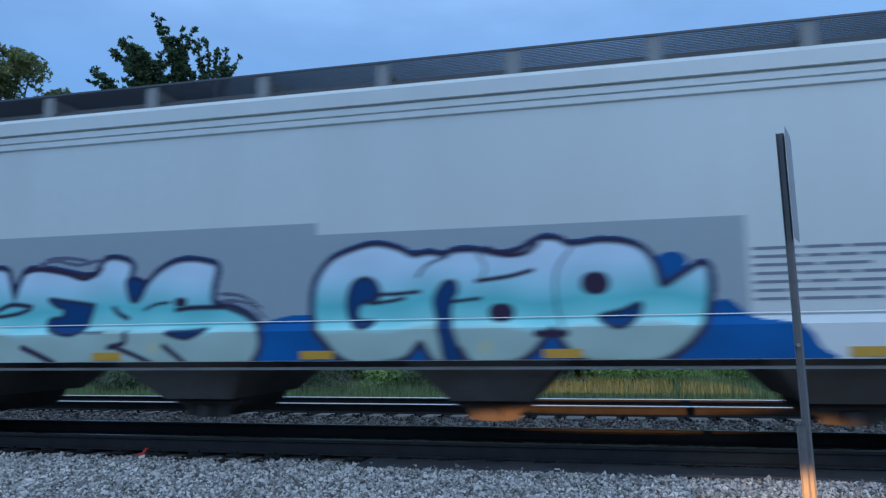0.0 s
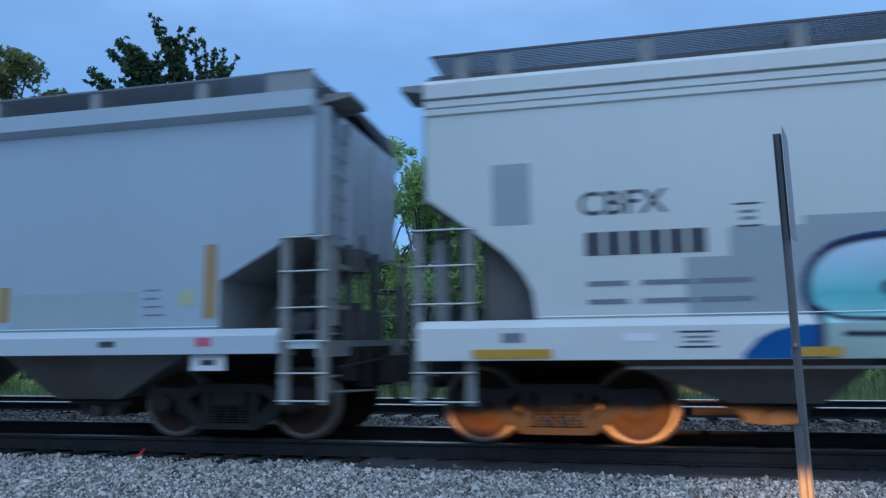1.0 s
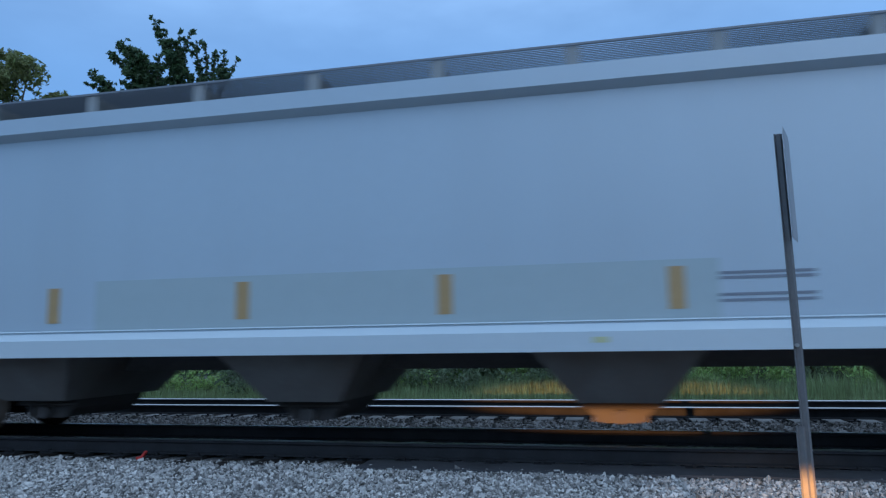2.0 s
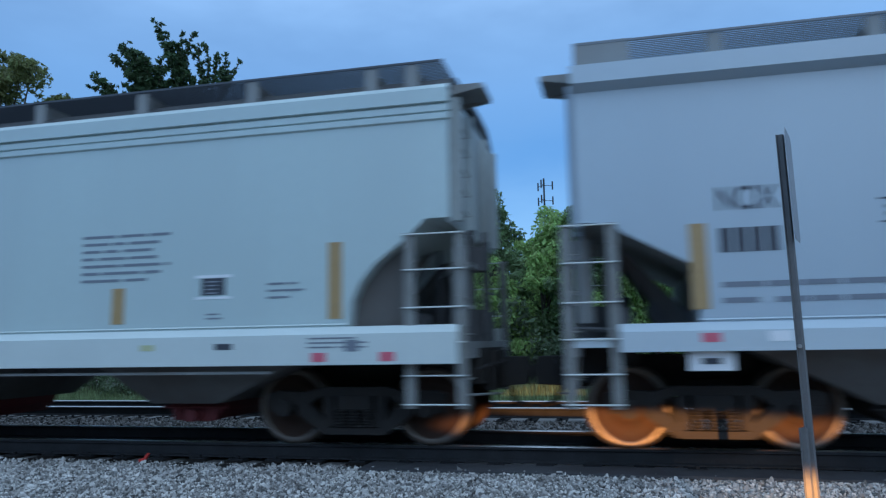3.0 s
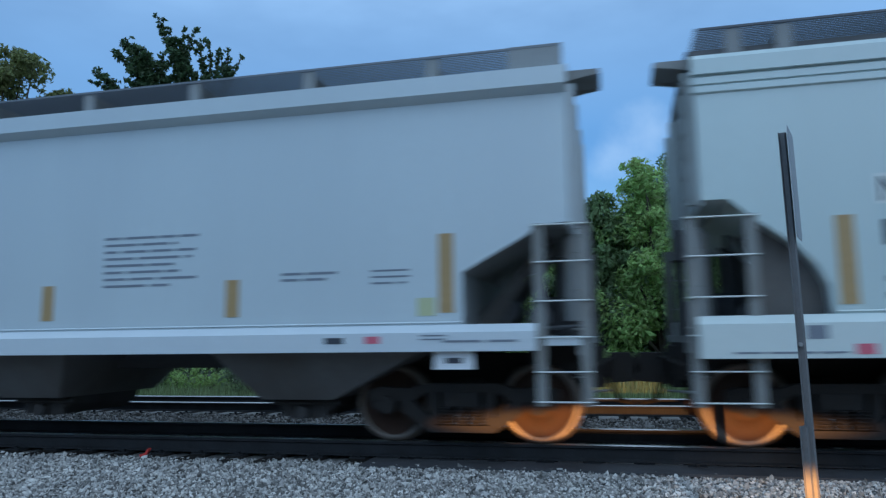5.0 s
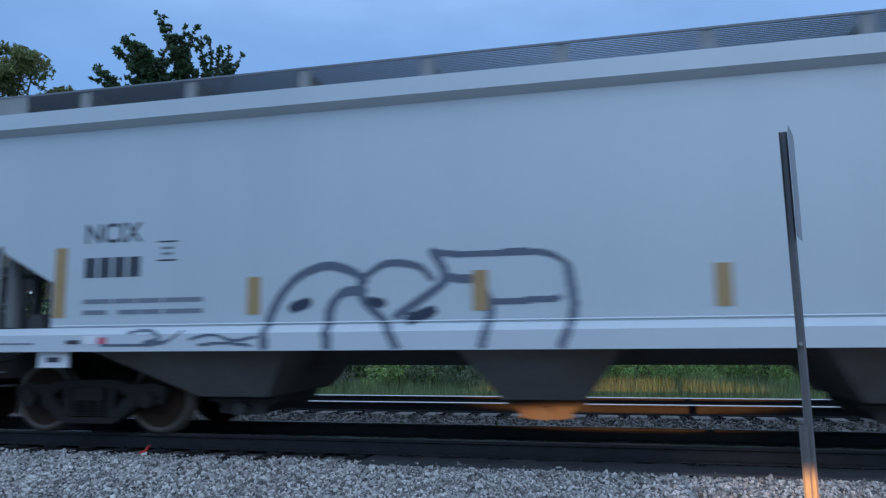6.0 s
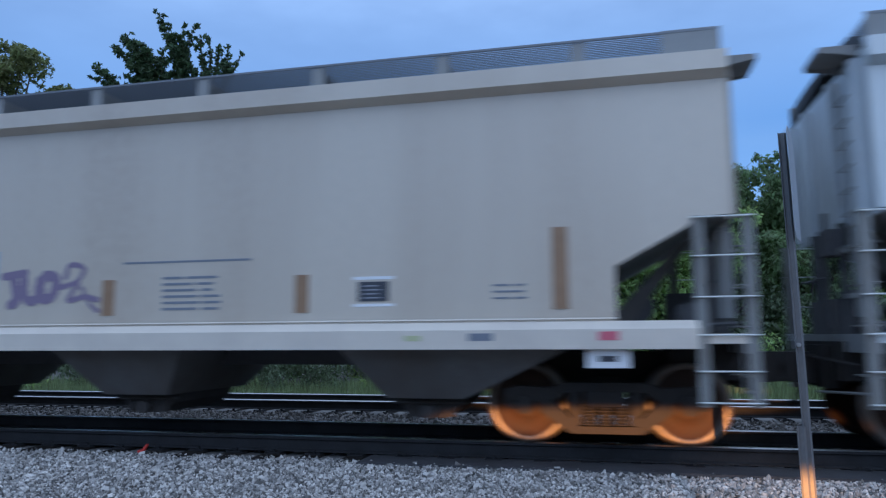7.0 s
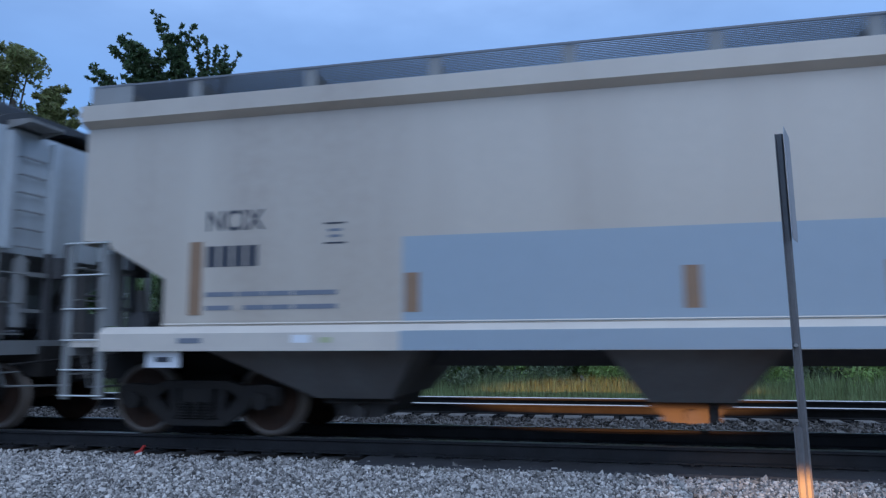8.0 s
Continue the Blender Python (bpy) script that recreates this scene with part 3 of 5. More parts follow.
        extrude_xz(br, [(-0.075, 4.10), (0.075, 4.10), (0.075, 4.42), (-0.075, 4.42)], s * (SIDE - 0.02), s * (SIDE - 0.055))
        extrude_xz(br, [(-0.02, 4.20), (0.02, 4.20), (0.02, 4.42), (-0.02, 4.42)], s * (SIDE - 0.06), s * (SIDE - 0.62))
        me = mesh_of("bracket", br, M_END)
        for k in range(n):
            b = part("bracket", me, None, board)
            b.location.x = (k - (n - 1) / 2) * 1.53
        for e in (-1, 1):
            b = part("bracket", me, None, board)
            b.location.x = e * (half - 0.42)
        if kind == "straight":
            for e in (-1, 1):
                bm = bmesh.new()
                x0, x1 = sorted((e * (half - 0.02), e * (half - 0.62)))
                box(bm, x0, x1, s * (SIDE - 0.012) - 0.008, s * (SIDE - 0.012) + 0.008, 4.17, 4.46)
                part("end_guard", bm, M_END, board)
    for e in (-1, 1):
        # crossing platform beyond the roof's end
        bm = bmesh.new()
        box(bm, *sorted((e * (half + 0.01), e * (half + 0.38))), -1.35, -0.81, 4.165, 4.20)
        tread_me = mesh_of("crossover_platform", bm, M_END)
        bm = bmesh.new()
        extrude_xz(bm, [(e * half, 4.09), (e * half, 4.21), (e * (half + 0.37), 4.21), (e * (half + 0.37), 4.15), (e * (half + 0.28), 4.14)], -0.012, 0.012)
        gusset = mesh_of("gusset", bm, M_END)
        platform = part("crossover_platform", tread_me, None, car)
        for y in (-1.37, -0.79):
            part("gusset", gusset, None, platform).location.y = y
        # end wall with stiffening posts
        bm = bmesh.new()
        zlow = K["cut"][0][1]
        box(bm, *sorted((e * (half - 0.03), e * (half - 0.001))), -SIDE + 0.034, SIDE - 0.034, zlow - 0.05, 4.13)
        part("end_wall", bm, END_PAINT[paint], car)
        for y in (-1.32, -0.55, 0.55, 1.32):
            bm = bmesh.new()
            box(bm, *sorted((e * (half + 0.002), e * (half + 0.09))), y - 0.06, y + 0.06, zlow, 4.06)
            part("end_post", bm, END_PAINT[paint], car)
        for y in (-0.55, 0.55):
            bm = bmesh.new()
            box(bm, *sorted((e * (half + 0.004), e * (half + 0.08))), y - 0.045, y + 0.045, 1.2, zlow)
            part("end_strut", bm, M_DARK, car)
        bm = bmesh.new()
        rod(bm, (e * (half - 0.02), -1.0, 1.40), (e * (half - 0.02), -1.0, 2.34), 0.10, 14)
        rod(bm, (e * (half - 0.02), -1.0, 2.34), (e * (half - 0.02), -1.0, 2.39), 0.06, 10)
        box(bm, *sorted((e * (half - 0.06), e * (half + 0.10))), -1.02, -0.62, 2.10, 2.16)
        box(bm, *sorted((e * (half - 0.06), e * (half + 0.10))), -1.05, -0.70, 1.60, 1.65)
        part("brake_reservoir", bm, M_END, car, "pale dusty brake reservoir on brackets")
        for z in (0.80, 1.30, 1.72, 2.12):
            bm = bmesh.new()
            rod(bm, (e * (half + 0.13), -1.55, z), (e * (half + 0.13), -1.06, z), 0.012)
            for y in (-1.55, -1.06):
                rod(bm, (e * (half + 0.02), y, z), (e * (half + 0.135), y, z), 0.010, 5)
            part("end_rung", bm, M_LADDER, car)
        bm = bmesh.new()
        rod(bm, (e * (half + 0.10), -1.25, 0.62), (e * (half + 0.34), -0.35, 0.58), 0.016)
        rod(bm, (e * (half + 0.10), -1.25, 0.62), (e * (half + 0.06), -1.45, 1.10), 0.016)
        part("uncoupling_lever", bm, M_END, car, "bent steel uncoupling lever")
        for k in range(6):
            bm = bmesh.new()
            z = 2.5 + 0.25 * k
            rod(bm, (e * (half + 0.06), -1.15, z), (e * (half + 0.06), -0.72, z), 0.012)
            for y in (-1.15, -0.72):
                rod(bm, (e * (half + 0.0), y, z), (e * (half + 0.065), y, z), 0.01)
            part("grab_iron", bm, M_END, car)
        for y in (-1, 1):
            bm = bmesh.new()
            box(bm, *sorted((e * (half + 0.115), e * (half + 0.13))), *sorted((y * 1.36, y * 1.55)), 1.24, 2.05)
            part("corner_panel", bm, M_UNDER, car)
        bm = bmesh.new()
        rod(bm, (e * (half + 0.16), -0.35, 1.3), (e * (half + 0.16), -0.35, 2.6), 0.03, 8)
        rod(bm, (e * (half + 0.05), 0.2, 1.9), (e * (half + 0.05), 1.2, 1.9), 0.02)
        box(bm, *sorted((e * (half + 0.03), e * (half + 0.2))), -0.5, -0.2, 2.1, 2.4)
        box(bm, *sorted((e * (half - 0.25), e * (half + 0.1))), -0.2, 0.75, 1.2, 1.62)
        rod(bm, (e * (half + 0.1), -0.8, 1.1), (e * (half + 0.3), 0.6, 0.62), 0.025)
        part("hand_brake_gear", bm, M_DARK, car)
        # sloped floor sheet over the truck
        bm = bmesh.new()
        lower = [(e * (x - 0.006), z + 0.004) for x, z in K["cut"]]
        upper = [(e * (x - 0.03), z + 0.03) for x, z in K["cut"]]
        extrude_xz(bm, lower + upper[::-1], -SIDE + 0.034, SIDE - 0.034)
        # paler sill paint on curved cars stands for bounce light on the underside
        part("end_slope_sheet", bm, SILL[paint] if kind == "curved" else M_END, car)
        if kind == "curved":
            for y in (-1, 1):
                bm = bmesh.new()
                rim = [(e * (x - 0.01), z - 0.005) for x, z in K["cut"][2:]]
                extrude_xz(bm, rim + [(e * 8.15, 1.25), (e * 8.74, 1.25)], y * (SIDE - 0.24), y * (SIDE - 0.26))
                part("closing_plate", bm, M_UNDER, car)
        # end platform, bulkhead webs and brake gear
        bm = bmesh.new()
        box(bm, *sorted((e * 7.6, e * (half + 0.14))), -SIDE + 0.02, SIDE - 0.02, 1.15, 1.20)
        box(bm, *sorted((e * (half + 0.05), e * (half + 0.14))), -SIDE, SIDE, 1.03, 1.22)
        part("end_platform", bm, M_END, car)
        for y in (-0.55, 0.55):
            bm = bmesh.new()
            extrude_xz(bm, [(e * 7.7, 1.2), (e * 8.02, 1.2), (e * 8.9, 2.36), (e * 8.72, 2.30)], y - 0.012, y + 0.012)
            part("shear_plate", bm, M_UNDER, car)
        bm = bmesh.new()
        rod(bm, (e * 8.25, -0.5, 1.55), (e * 8.25, 0.4, 1.55), 0.17, 14)
        rod(bm, (e * 8.75, -1.0, 1.45), (e * 8.75, -0.6, 1.45), 0.13, 12)
        box(bm, *sorted((e * 8.6, e * 8.95)), 0.3, 0.62, 1.25, 1.75)
        rod(bm, (e * 7.9, -1.1, 1.28), (e * (half + 0.1), -1.1, 1.34), 0.025)
        rod(bm, (e * 8.9, -0.3, 1.2), (e * 8.9, -0.3, 2.4), 0.03)
        part("brake_gear", bm, M_DARK, car)
        # ladder at the corner: two stiles and six rungs
        lad = new("corner_ladder")
        lad.parent = car
        xa, xb = (8.81, 9.29) if kind == "straight" else (8.86, 9.44)
        for x in (xa, xb):
            bm = bmesh.new()
            w = 0.055
            box(bm, e * x - w, e * x + w, -SIDE - 0.012, -SIDE + 0.004, 0.50, 2.44)
            box(bm, e * x - w - .004 if e * x < 0 else e * x + w - .008, e * x - w + .008 if e * x < 0 else e * x + w + .004, -SIDE + 0.004, -SIDE + 0.06, 0.50, 2.44)
            part("stile", bm, M_LADDER, lad)
        for z in (0.545, 0.855, 1.215, 1.60, 2.02, 2.42):
            bm = bmesh.new()
            x0, x1 = sorted((e * (xa - 0.06), e * (xb + 0.06)))
            rod(bm, (x0, -SIDE - 0.035, z), (x1, -SIDE - 0.035, z), 0.0095, 6)
            for x in (x0 + 0.02, x1 - 0.02):
                rod(bm, (x, -SIDE - 0.04, z), (x, -SIDE - 0.0, z), 0.009, 5)
            part("rung", bm, PAINT["white"], lad)
        bm = bmesh.new()
        box(bm, *sorted((e * (xa - 0.06), e * (xb + 0.04))), -SIDE - 0.008, -SIDE + 0.05, 1.13, 1.23)
        part("step_plate", bm, SILL[paint], lad)
        copy_thing(lad, Matrix.Rotation(math.pi, 4, "Z"))
        # coupler and draft box
        bm = bmesh.new()
        box(bm, *sorted((e * 7.0, e * (half + 0.28))), -0.33, 0.33, 0.66, 1.02)
        box(bm, *sorted((e * (half + 0.12), e * (half + 0.30))), -0.42, 0.42, 0.62, 1.10)
        box(bm, *sorted((e * (half + 0.28), e * (half + 0.46))), -0.07, 0.07, 0.78, 0.92)
        extrude_xz(bm, [(e * (half + 0.34), 0.66), (e * (half + 0.66), 0.68), (e * (half + 0.70), 0.85), (e * (half + 0.64), 1.02), (e * (half + 0.34), 1.02)], -0.2, 0.2)
        box(bm, *sorted((e * (half - 0.6), e * (half + 0.22))), -0.75, 0.75, 0.72, 1.14)
        rod(bm, (e * (half + 0.2), -1.35, 0.9), (e * (half + 0.4), -0.1, 0.98), 0.018)
        rod(bm, (e * (half + 0.3), 0.3, 0.8), (e * (half + 0.45), 0.22, 0.42), 0.03)
        rod(bm, (e * (half + 0.45), 0.22, 0.42), (e * (half + 0.62), 0.1, 0.40), 0.03)
        part("coupler", bm, M_CAST, car, "black cast coupler and draft box")
    # centre sill
    bm = bmesh.new()
    box(bm, -8.0, 8.0, -0.22, 0.22, 0.86, 1.12)
    part("centre_sill", bm, M_DARK, car)
    # hopper bays and outlet gates
    for cx in (BAYS_CURVED if kind == "curved" else BAYS_STRAIGHT):
        bm = bmesh.new()
        wl, wr = (1.75 if cx < -4 else 0.92), (1.75 if cx > 4 else 0.92)
        b, lo = 0.47, 0.50
        prof = [(cx - wl, s0 + 0.08), (cx + wr, s0 + 0.08), (cx + wr, s0 + 0.02), (cx + b, lo), (cx - b, lo), (cx - wl, s0 + 0.02)]
        a = [bm.verts.new((x, -SIDE + 0.12 if z > 0.8 else -1.02, z)) for x, z in prof]
        c = [bm.verts.new((x, SIDE - 0.12 if z > 0.8 else 1.02, z)) for x, z in prof]
        for i in range(6):
            bm.faces.new((a[i], a[(i + 1) % 6], c[(i + 1) % 6], c[i]))
        bm.faces.new(a), bm.faces.new(c)
        bay = part("hopper_bay", bm, M_UNDER, car, "grimy sloped hopper bay")
        bm = bmesh.new()
        extrude_xz(bm, [(cx - 0.42, lo), (cx + 0.42, lo), (cx + 0.36, 0.38), (cx + 0.20, 0.25), (cx - 0.20, 0.25), (cx - 0.36, 0.38)], -0.72, 0.72)
        rod(bm, (cx - 0.46, -0.76, 0.44), (cx + 0.46, -0.76, 0.44), 0.028)
        rod(bm, (cx, -0.86, 0.33), (cx, 0.86, 0.33), 0.08, 12)
        box(bm, cx - 0.30, cx - 0.24, -0.77, -0.70, 0.27, 0.50)
        box(bm, cx + 0.24, cx + 0.30, -0.77, -0.70, 0.27, 0.50)
        part("outlet_gate", bm, gate_mat, bay)
    # trucks
    wheels = []
    centre = half - 1.33
    for e in (-1, 1):
        truck = new("truck", BOLSTER)
        truck.parent = car
        truck.location.x = e * centre
        tagged(truck, "rusty cast two-axle freight truck")
        for s in (-1, 1):
            part("side_frame", SIDE_FRAME, None, truck).location.y = s * 0.99
            for x in (-0.17, 0.0, 0.17):
                for y in (-0.06, 0.08):
                    part("spring", SPRINGS, None, truck).location = (x, s * 0.99 + y, 0)
        for a in (-1, 1):
            o = part("wheelset", WHEELSET, None, truck)
            o.location = (a * AXLE, 0, RADIUS)
            wheels.append(o)
    return car, wheels


CARS = []      # car, middle of the car along the train, wheelsets
Y_SIDE, Y_SILL = -SIDE, -SIDE - SILL_OUT


def common_marks(car, letters, wide, count, number_wide, off, panel=False, drop=0.0, box_at=(1.5, 2.30)):
    """Reporting mark, number, data lines and sill stickers at the car's rear end."""
    x = -7.66 + off
    if panel:
        decal(car, "stencil_panel", PAINT["white"], x - 0.03, x + wide + 0.03, 2.475, 2.78, Y_SIDE + 0.0025)
    lettering(car, letters, M_INK, x, 2.50 - drop, 0.25, wide, Y_SIDE, "black stencilled reporting mark")
    number_bars(car, M_INK, x, 2.07 - drop, 0.25, number_wide, count, Y_SIDE)
    for z, gaps in ((1.715 - drop * 0.6, ((0, 0.40), (0.43, 0.74), (0.76, 1.10), (1.13, 1.66))), (1.555 - drop * 0.3, ((0, 0.34), (0.50, 0.80), (0.82, 1.10), (1.14, 1.66)))):
        for x0, x1 in gaps:
            decal(car, "data_line", M_INK_FADED, x + x0, x + x1, z, z + 0.055, Y_SIDE)
    boxed_data(car, x + box_at[0], box_at[1], Y_SIDE)


def tapes(car, lows, talls, half_w=0.085, tape=M_TAPE):
    for x in lows:
        decal(car, "reflector_tape", tape, x - half_w, x + half_w, 1.50, 1.94, Y_SIDE - 0.003, "faded amber reflector tape")
    for x in talls:
        decal(car, "reflector_tape", tape, x - half_w, x + half_w, 1.50, 2.38, Y_SIDE - 0.003, "tall faded amber reflector tape")


def sill_marks(car, spots, z=1.17):
    """Stickers and data boxes on the sill."""
    for mat, x, w, h in spots:
        decal(car, "sill_sticker", mat, x - w / 2, x + w / 2, z, z + h, Y_SILL)


def tag_plate(car, x):
    bm = bmesh.new()
    box(bm, x - 0.22, x + 0.22, -SIDE - 0.03, -SIDE - 0.01, 0.885, 1.075)
    p = part("tag_board", bm, M_WHITE, car, "white routing tag board")
    decal(p, "tag_bar", M_INK, x - 0.09, x + 0.09, 0.95, 1.01, -SIDE - 0.032)


def curves_dist(px, pz, strokes):
    """Distance from grid points to a set of polylines, less each one's own width."""
    d = np.full(px.shape, 9.0)
    for width, pts in strokes:
        pts = smooth(pts)
        for (ax, az), (bx, bz) in zip(pts[:-1], pts[1:]):
            vx, vz = bx - ax, bz - az
            k = np.clip(((px - ax) * vx + (pz - az) * vz) / max(vx * vx + vz * vz, 1e-9), 0, 1)
            d = np.minimum(d, np.hypot(px - ax - k * vx, pz - az - k * vz) - width)
    return d


def smooth(pts, n=5):
    """Catmull-Rom through the points."""
    if len(pts) < 3:
        return pts
    p = [pts[0]] + list(pts) + [pts[-1]]
    res = []
    for i in range(1, len(p) - 2):
        for k in range(n):
            t = k / n
            res.append(tuple(0.5 * (2 * p[i][c] + (p[i + 1][c] - p[i - 1][c]) * t + (2 * p[i - 1][c] - 5 * p[i][c] + 4 * p[i + 1][c] - p[i + 2][c]) * t * t
                                    + (3 * p[i][c] - p[i - 1][c] - 3 * p[i + 1][c] + p[i + 2][c]) * t ** 3) for c in (0, 1)))
    return res + [pts[-1]]


def spray_panel(car, x0, x1, z0, z1, step, shade, label, ledge=1.41):
    """Sprayed lettering as a thin skin that follows the side, the sill's slope and its face; shade(x, z) gives colours and coverage."""
    xs = np.arange(x0, x1 + step, step)
    zs = np.concatenate([np.arange(z0, ledge - 0.085, step), np.linspace(ledge - 0.085, ledge, 5), np.arange(ledge + step, z1, step)])
    ys = np.interp(zs, (ledge - 0.085, ledge), (Y_SILL - 0.004, Y_SIDE - 0.006))
    gx, gz = np.meshgrid(xs, zs)
    col, cover = shade(gx, gz)
    w = len(xs)
    keep = (cover[:-1, :-1] + cover[1:, :-1] + cover[:-1, 1:] + cover[1:, 1:]) >= 2
    j, i = np.nonzero(keep)
    faces = np.stack([j * w + i, j * w + i + 1, (j + 1) * w + i + 1, (j + 1) * w + i], 1)
    used, inv = np.unique(faces, return_inverse=True)
    verts = np.stack([gx.ravel(), np.repeat(ys, w), gz.ravel()], 1)[used]
    me = arrays("graffiti", verts, inv.reshape(-1, 4), M_SPRAY)
    layer = me.color_attributes.new("spray", "FLOAT_COLOR", "POINT")
    rgba = np.ones((len(used), 4))
    rgba[:, :3] = col.reshape(-1, 3)[used]
    layer.data.foreach_set("color", rgba.ravel())
    part("graffiti", me, None, car, label)


def lay(col, d, rgb, soft=0.012):
    """Blend a colour in where the distance is negative."""
    k = np.clip(0.5 - d / (2 * soft), 0, 1)[..., None]
    return col * (1 - k) + np.asarray(rgb) * k


def shift(pts, dx):
    return [(x + dx, z) for x, z in pts]


def ring(gx, gz, pts, n=4):
    """Signed distance to a smooth closed outline, negative inside."""
    k = len(pts)
    line = smooth([pts[i % k] for i in range(-2, k + 3)], n)[2 * n:-2 * n]
    ax, az = np.array(line[:-1]).T
    bx, bz = np.array(line[1:]).T
    d, inside = np.full(gx.shape, 9.0), np.zeros(gx.shape, bool)
    for x0, z0, x1, z1 in zip(ax, az, bx, bz):
        vx, vz = x1 - x0, z1 - z0
        t = np.clip(((gx - x0) * vx + (gz - z0) * vz) / max(vx * vx + vz * vz, 1e-9), 0, 1)
        d = np.minimum(d, np.hypot(gx - x0 - t * vx, gz - z0 - t * vz))
        if z0 != z1:
            inside ^= ((z0 > gz) != (z1 > gz)) & (gx < x0 + (gz - z0) * vx / vz)
    return np.where(inside, -d, d)


# first word: its outline, its blue counters and its dark pen strokes
WORD_ONE = [(-5.44, 1.59), (-5.40, 1.85), (-5.23, 2.03), (-4.96, 2.11), (-4.65, 2.14), (-4.33, 2.14), (-4.26, 2.04), (-4.20, 1.86), (-4.14, 1.75), (-4.06, 1.96), (-3.97, 2.11),
            (-3.80, 2.13), (-3.54, 2.10), (-3.30, 2.05), (-3.11, 2.02), (-2.93, 2.04), (-2.86, 2.17), (-2.76, 2.23), (-2.59, 2.21), (-2.48, 2.15), (-2.50, 1.98), (-2.47, 1.77),
            (-2.40, 1.69), (-2.31, 1.74), (-2.21, 1.91), (-2.06, 2.05), (-1.86, 2.15), (-1.63, 2.17), (-1.40, 2.13), (-1.32, 2.08), (-1.36, 1.85), (-1.34, 1.65), (-1.13, 1.60),
            (-0.89, 1.50), (-0.75, 1.38), (-0.69, 1.21), (-0.75, 1.04), (-0.89, 0.97), (-1.64, 0.95), (-3.30, 0.95), (-4.36, 0.95), (-5.28, 0.95), (-5.36, 1.21), (-5.35, 1.40)]
COUNTERS_ONE = ([(-3.62, 1.77), (-3.36, 1.74), (-3.00, 1.69), (-2.97, 1.66), (-3.04, 1.45), (-3.08, 1.35), (-3.23, 1.31), (-3.50, 1.36), (-3.62, 1.44), (-3.58, 1.52), (-3.42, 1.54), (-3.40, 1.64), (-3.52, 1.68)],
                [(-2.51, 1.98), (-2.39, 1.99), (-2.27, 1.94), (-2.34, 1.75), (-2.44, 1.72), (-2.50, 1.85)],
                [(-1.89, 1.33), (-1.61, 1.34), (-1.37, 1.36), (-1.57, 1.26), (-1.73, 1.27)])
PEN_ONE = [(0.030, [(-4.63, 1.72), (-4.75, 1.70), (-4.77, 1.63), (-4.65, 1.60), (-4.44, 1.62), (-4.19, 1.71), (-3.89, 1.68)]), (0.026, [(-4.73, 1.55), (-4.39, 1.56), (-4.10, 1.59), (-3.90, 1.65)]),
           (0.026, [(-5.40, 1.48), (-5.20, 1.38), (-4.70, 1.35), (-4.56, 1.29), (-4.74, 1.22), (-5.18, 1.22)]), (0.030, [(-3.99, 2.12), (-3.80, 2.15), (-3.42, 2.09), (-3.11, 2.01), (-2.89, 2.13)]),
           (0.036, [(-3.88, 1.17), (-3.65, 1.08), (-3.42, 0.98)]), (0.032, [(-1.90, 1.17), (-1.77, 1.08), (-1.63, 0.98)]), (0.030, [(-2.61, 1.18), (-2.33, 1.08), (-2.08, 0.98)]),
           (0.030, [(-2.68, 1.64), (-2.61, 1.57), (-2.49, 1.51)]), (0.055, [(-1.80, 1.69), (-1.74, 1.69)]), (0.030, [(-1.82, 1.60), (-1.60, 1.62), (-1.21, 1.62)]), (0.018, [(-1.21, 1.62), (-0.94, 1.52), (-0.75, 1.39)]),
           (0.034, [(-2.44, 1.33), (-2.45, 1.21), (-2.65, 1.16)]), (0.016, [(-3.09, 1.34), (-2.76, 1.34)]), (0.018, [(-2.25, 1.61), (-2.11, 1.67), (-1.93, 1.69)])]
# second word
WORD_TWO = [(-0.04, 1.62), (0.00, 1.88), (0.16, 2.10), (0.42, 2.21), (0.69, 2.26), (0.95, 2.20), (1.12, 2.12), (1.31, 2.14), (1.48, 2.11), (1.60, 2.15), (1.83, 2.15), (2.08, 2.10), (2.29, 2.12),
            (2.44, 2.19), (2.56, 2.25), (2.72, 2.24), (2.83, 2.18), (2.99, 2.18), (3.16, 2.20), (3.40, 2.18), (3.59, 2.10), (3.70, 1.94), (3.75, 1.74), (3.83, 1.72), (3.97, 1.80), (4.10, 1.88),
            (4.20, 1.92), (4.23, 1.76), (4.21, 1.56), (4.16, 1.38), (4.09, 1.27), (3.98, 1.15), (3.84, 1.05), (3.68, 0.99), (3.34, 0.97), (3.04, 0.99), (2.85, 1.10), (2.74, 1.25), (2.65, 1.34)]
WORD_TWO += [(2.53, 1.20), (2.43, 1.09), (2.28, 1.00), (2.01, 0.97), (1.80, 0.99), (1.68, 1.14), (1.58, 1.01), (1.40, 1.00), (1.24, 1.21), (1.07, 1.05), (0.89, 1.00), (0.56, 0.97), (0.33, 1.04), (0.14, 1.22), (-0.01, 1.41)]
COUNTERS_TWO = ([(0.37, 1.51), (0.36, 1.69), (0.42, 1.85), (0.55, 1.91), (0.67, 1.87), (0.73, 1.76), (0.71, 1.67), (0.52, 1.62), (0.47, 1.51), (0.52, 1.43), (0.67, 1.42), (0.61, 1.35), (0.46, 1.37)],
                [(1.37, 1.65), (1.47, 1.82), (1.59, 1.84), (1.62, 1.74), (1.57, 1.65), (1.54, 1.46), (1.61, 1.22), (1.69, 0.98), (1.52, 0.98), (1.46, 1.22), (1.40, 1.45)],
                [(3.14, 1.43), (3.37, 1.49), (3.55, 1.56), (3.54, 1.45), (3.43, 1.34), (3.28, 1.32)])
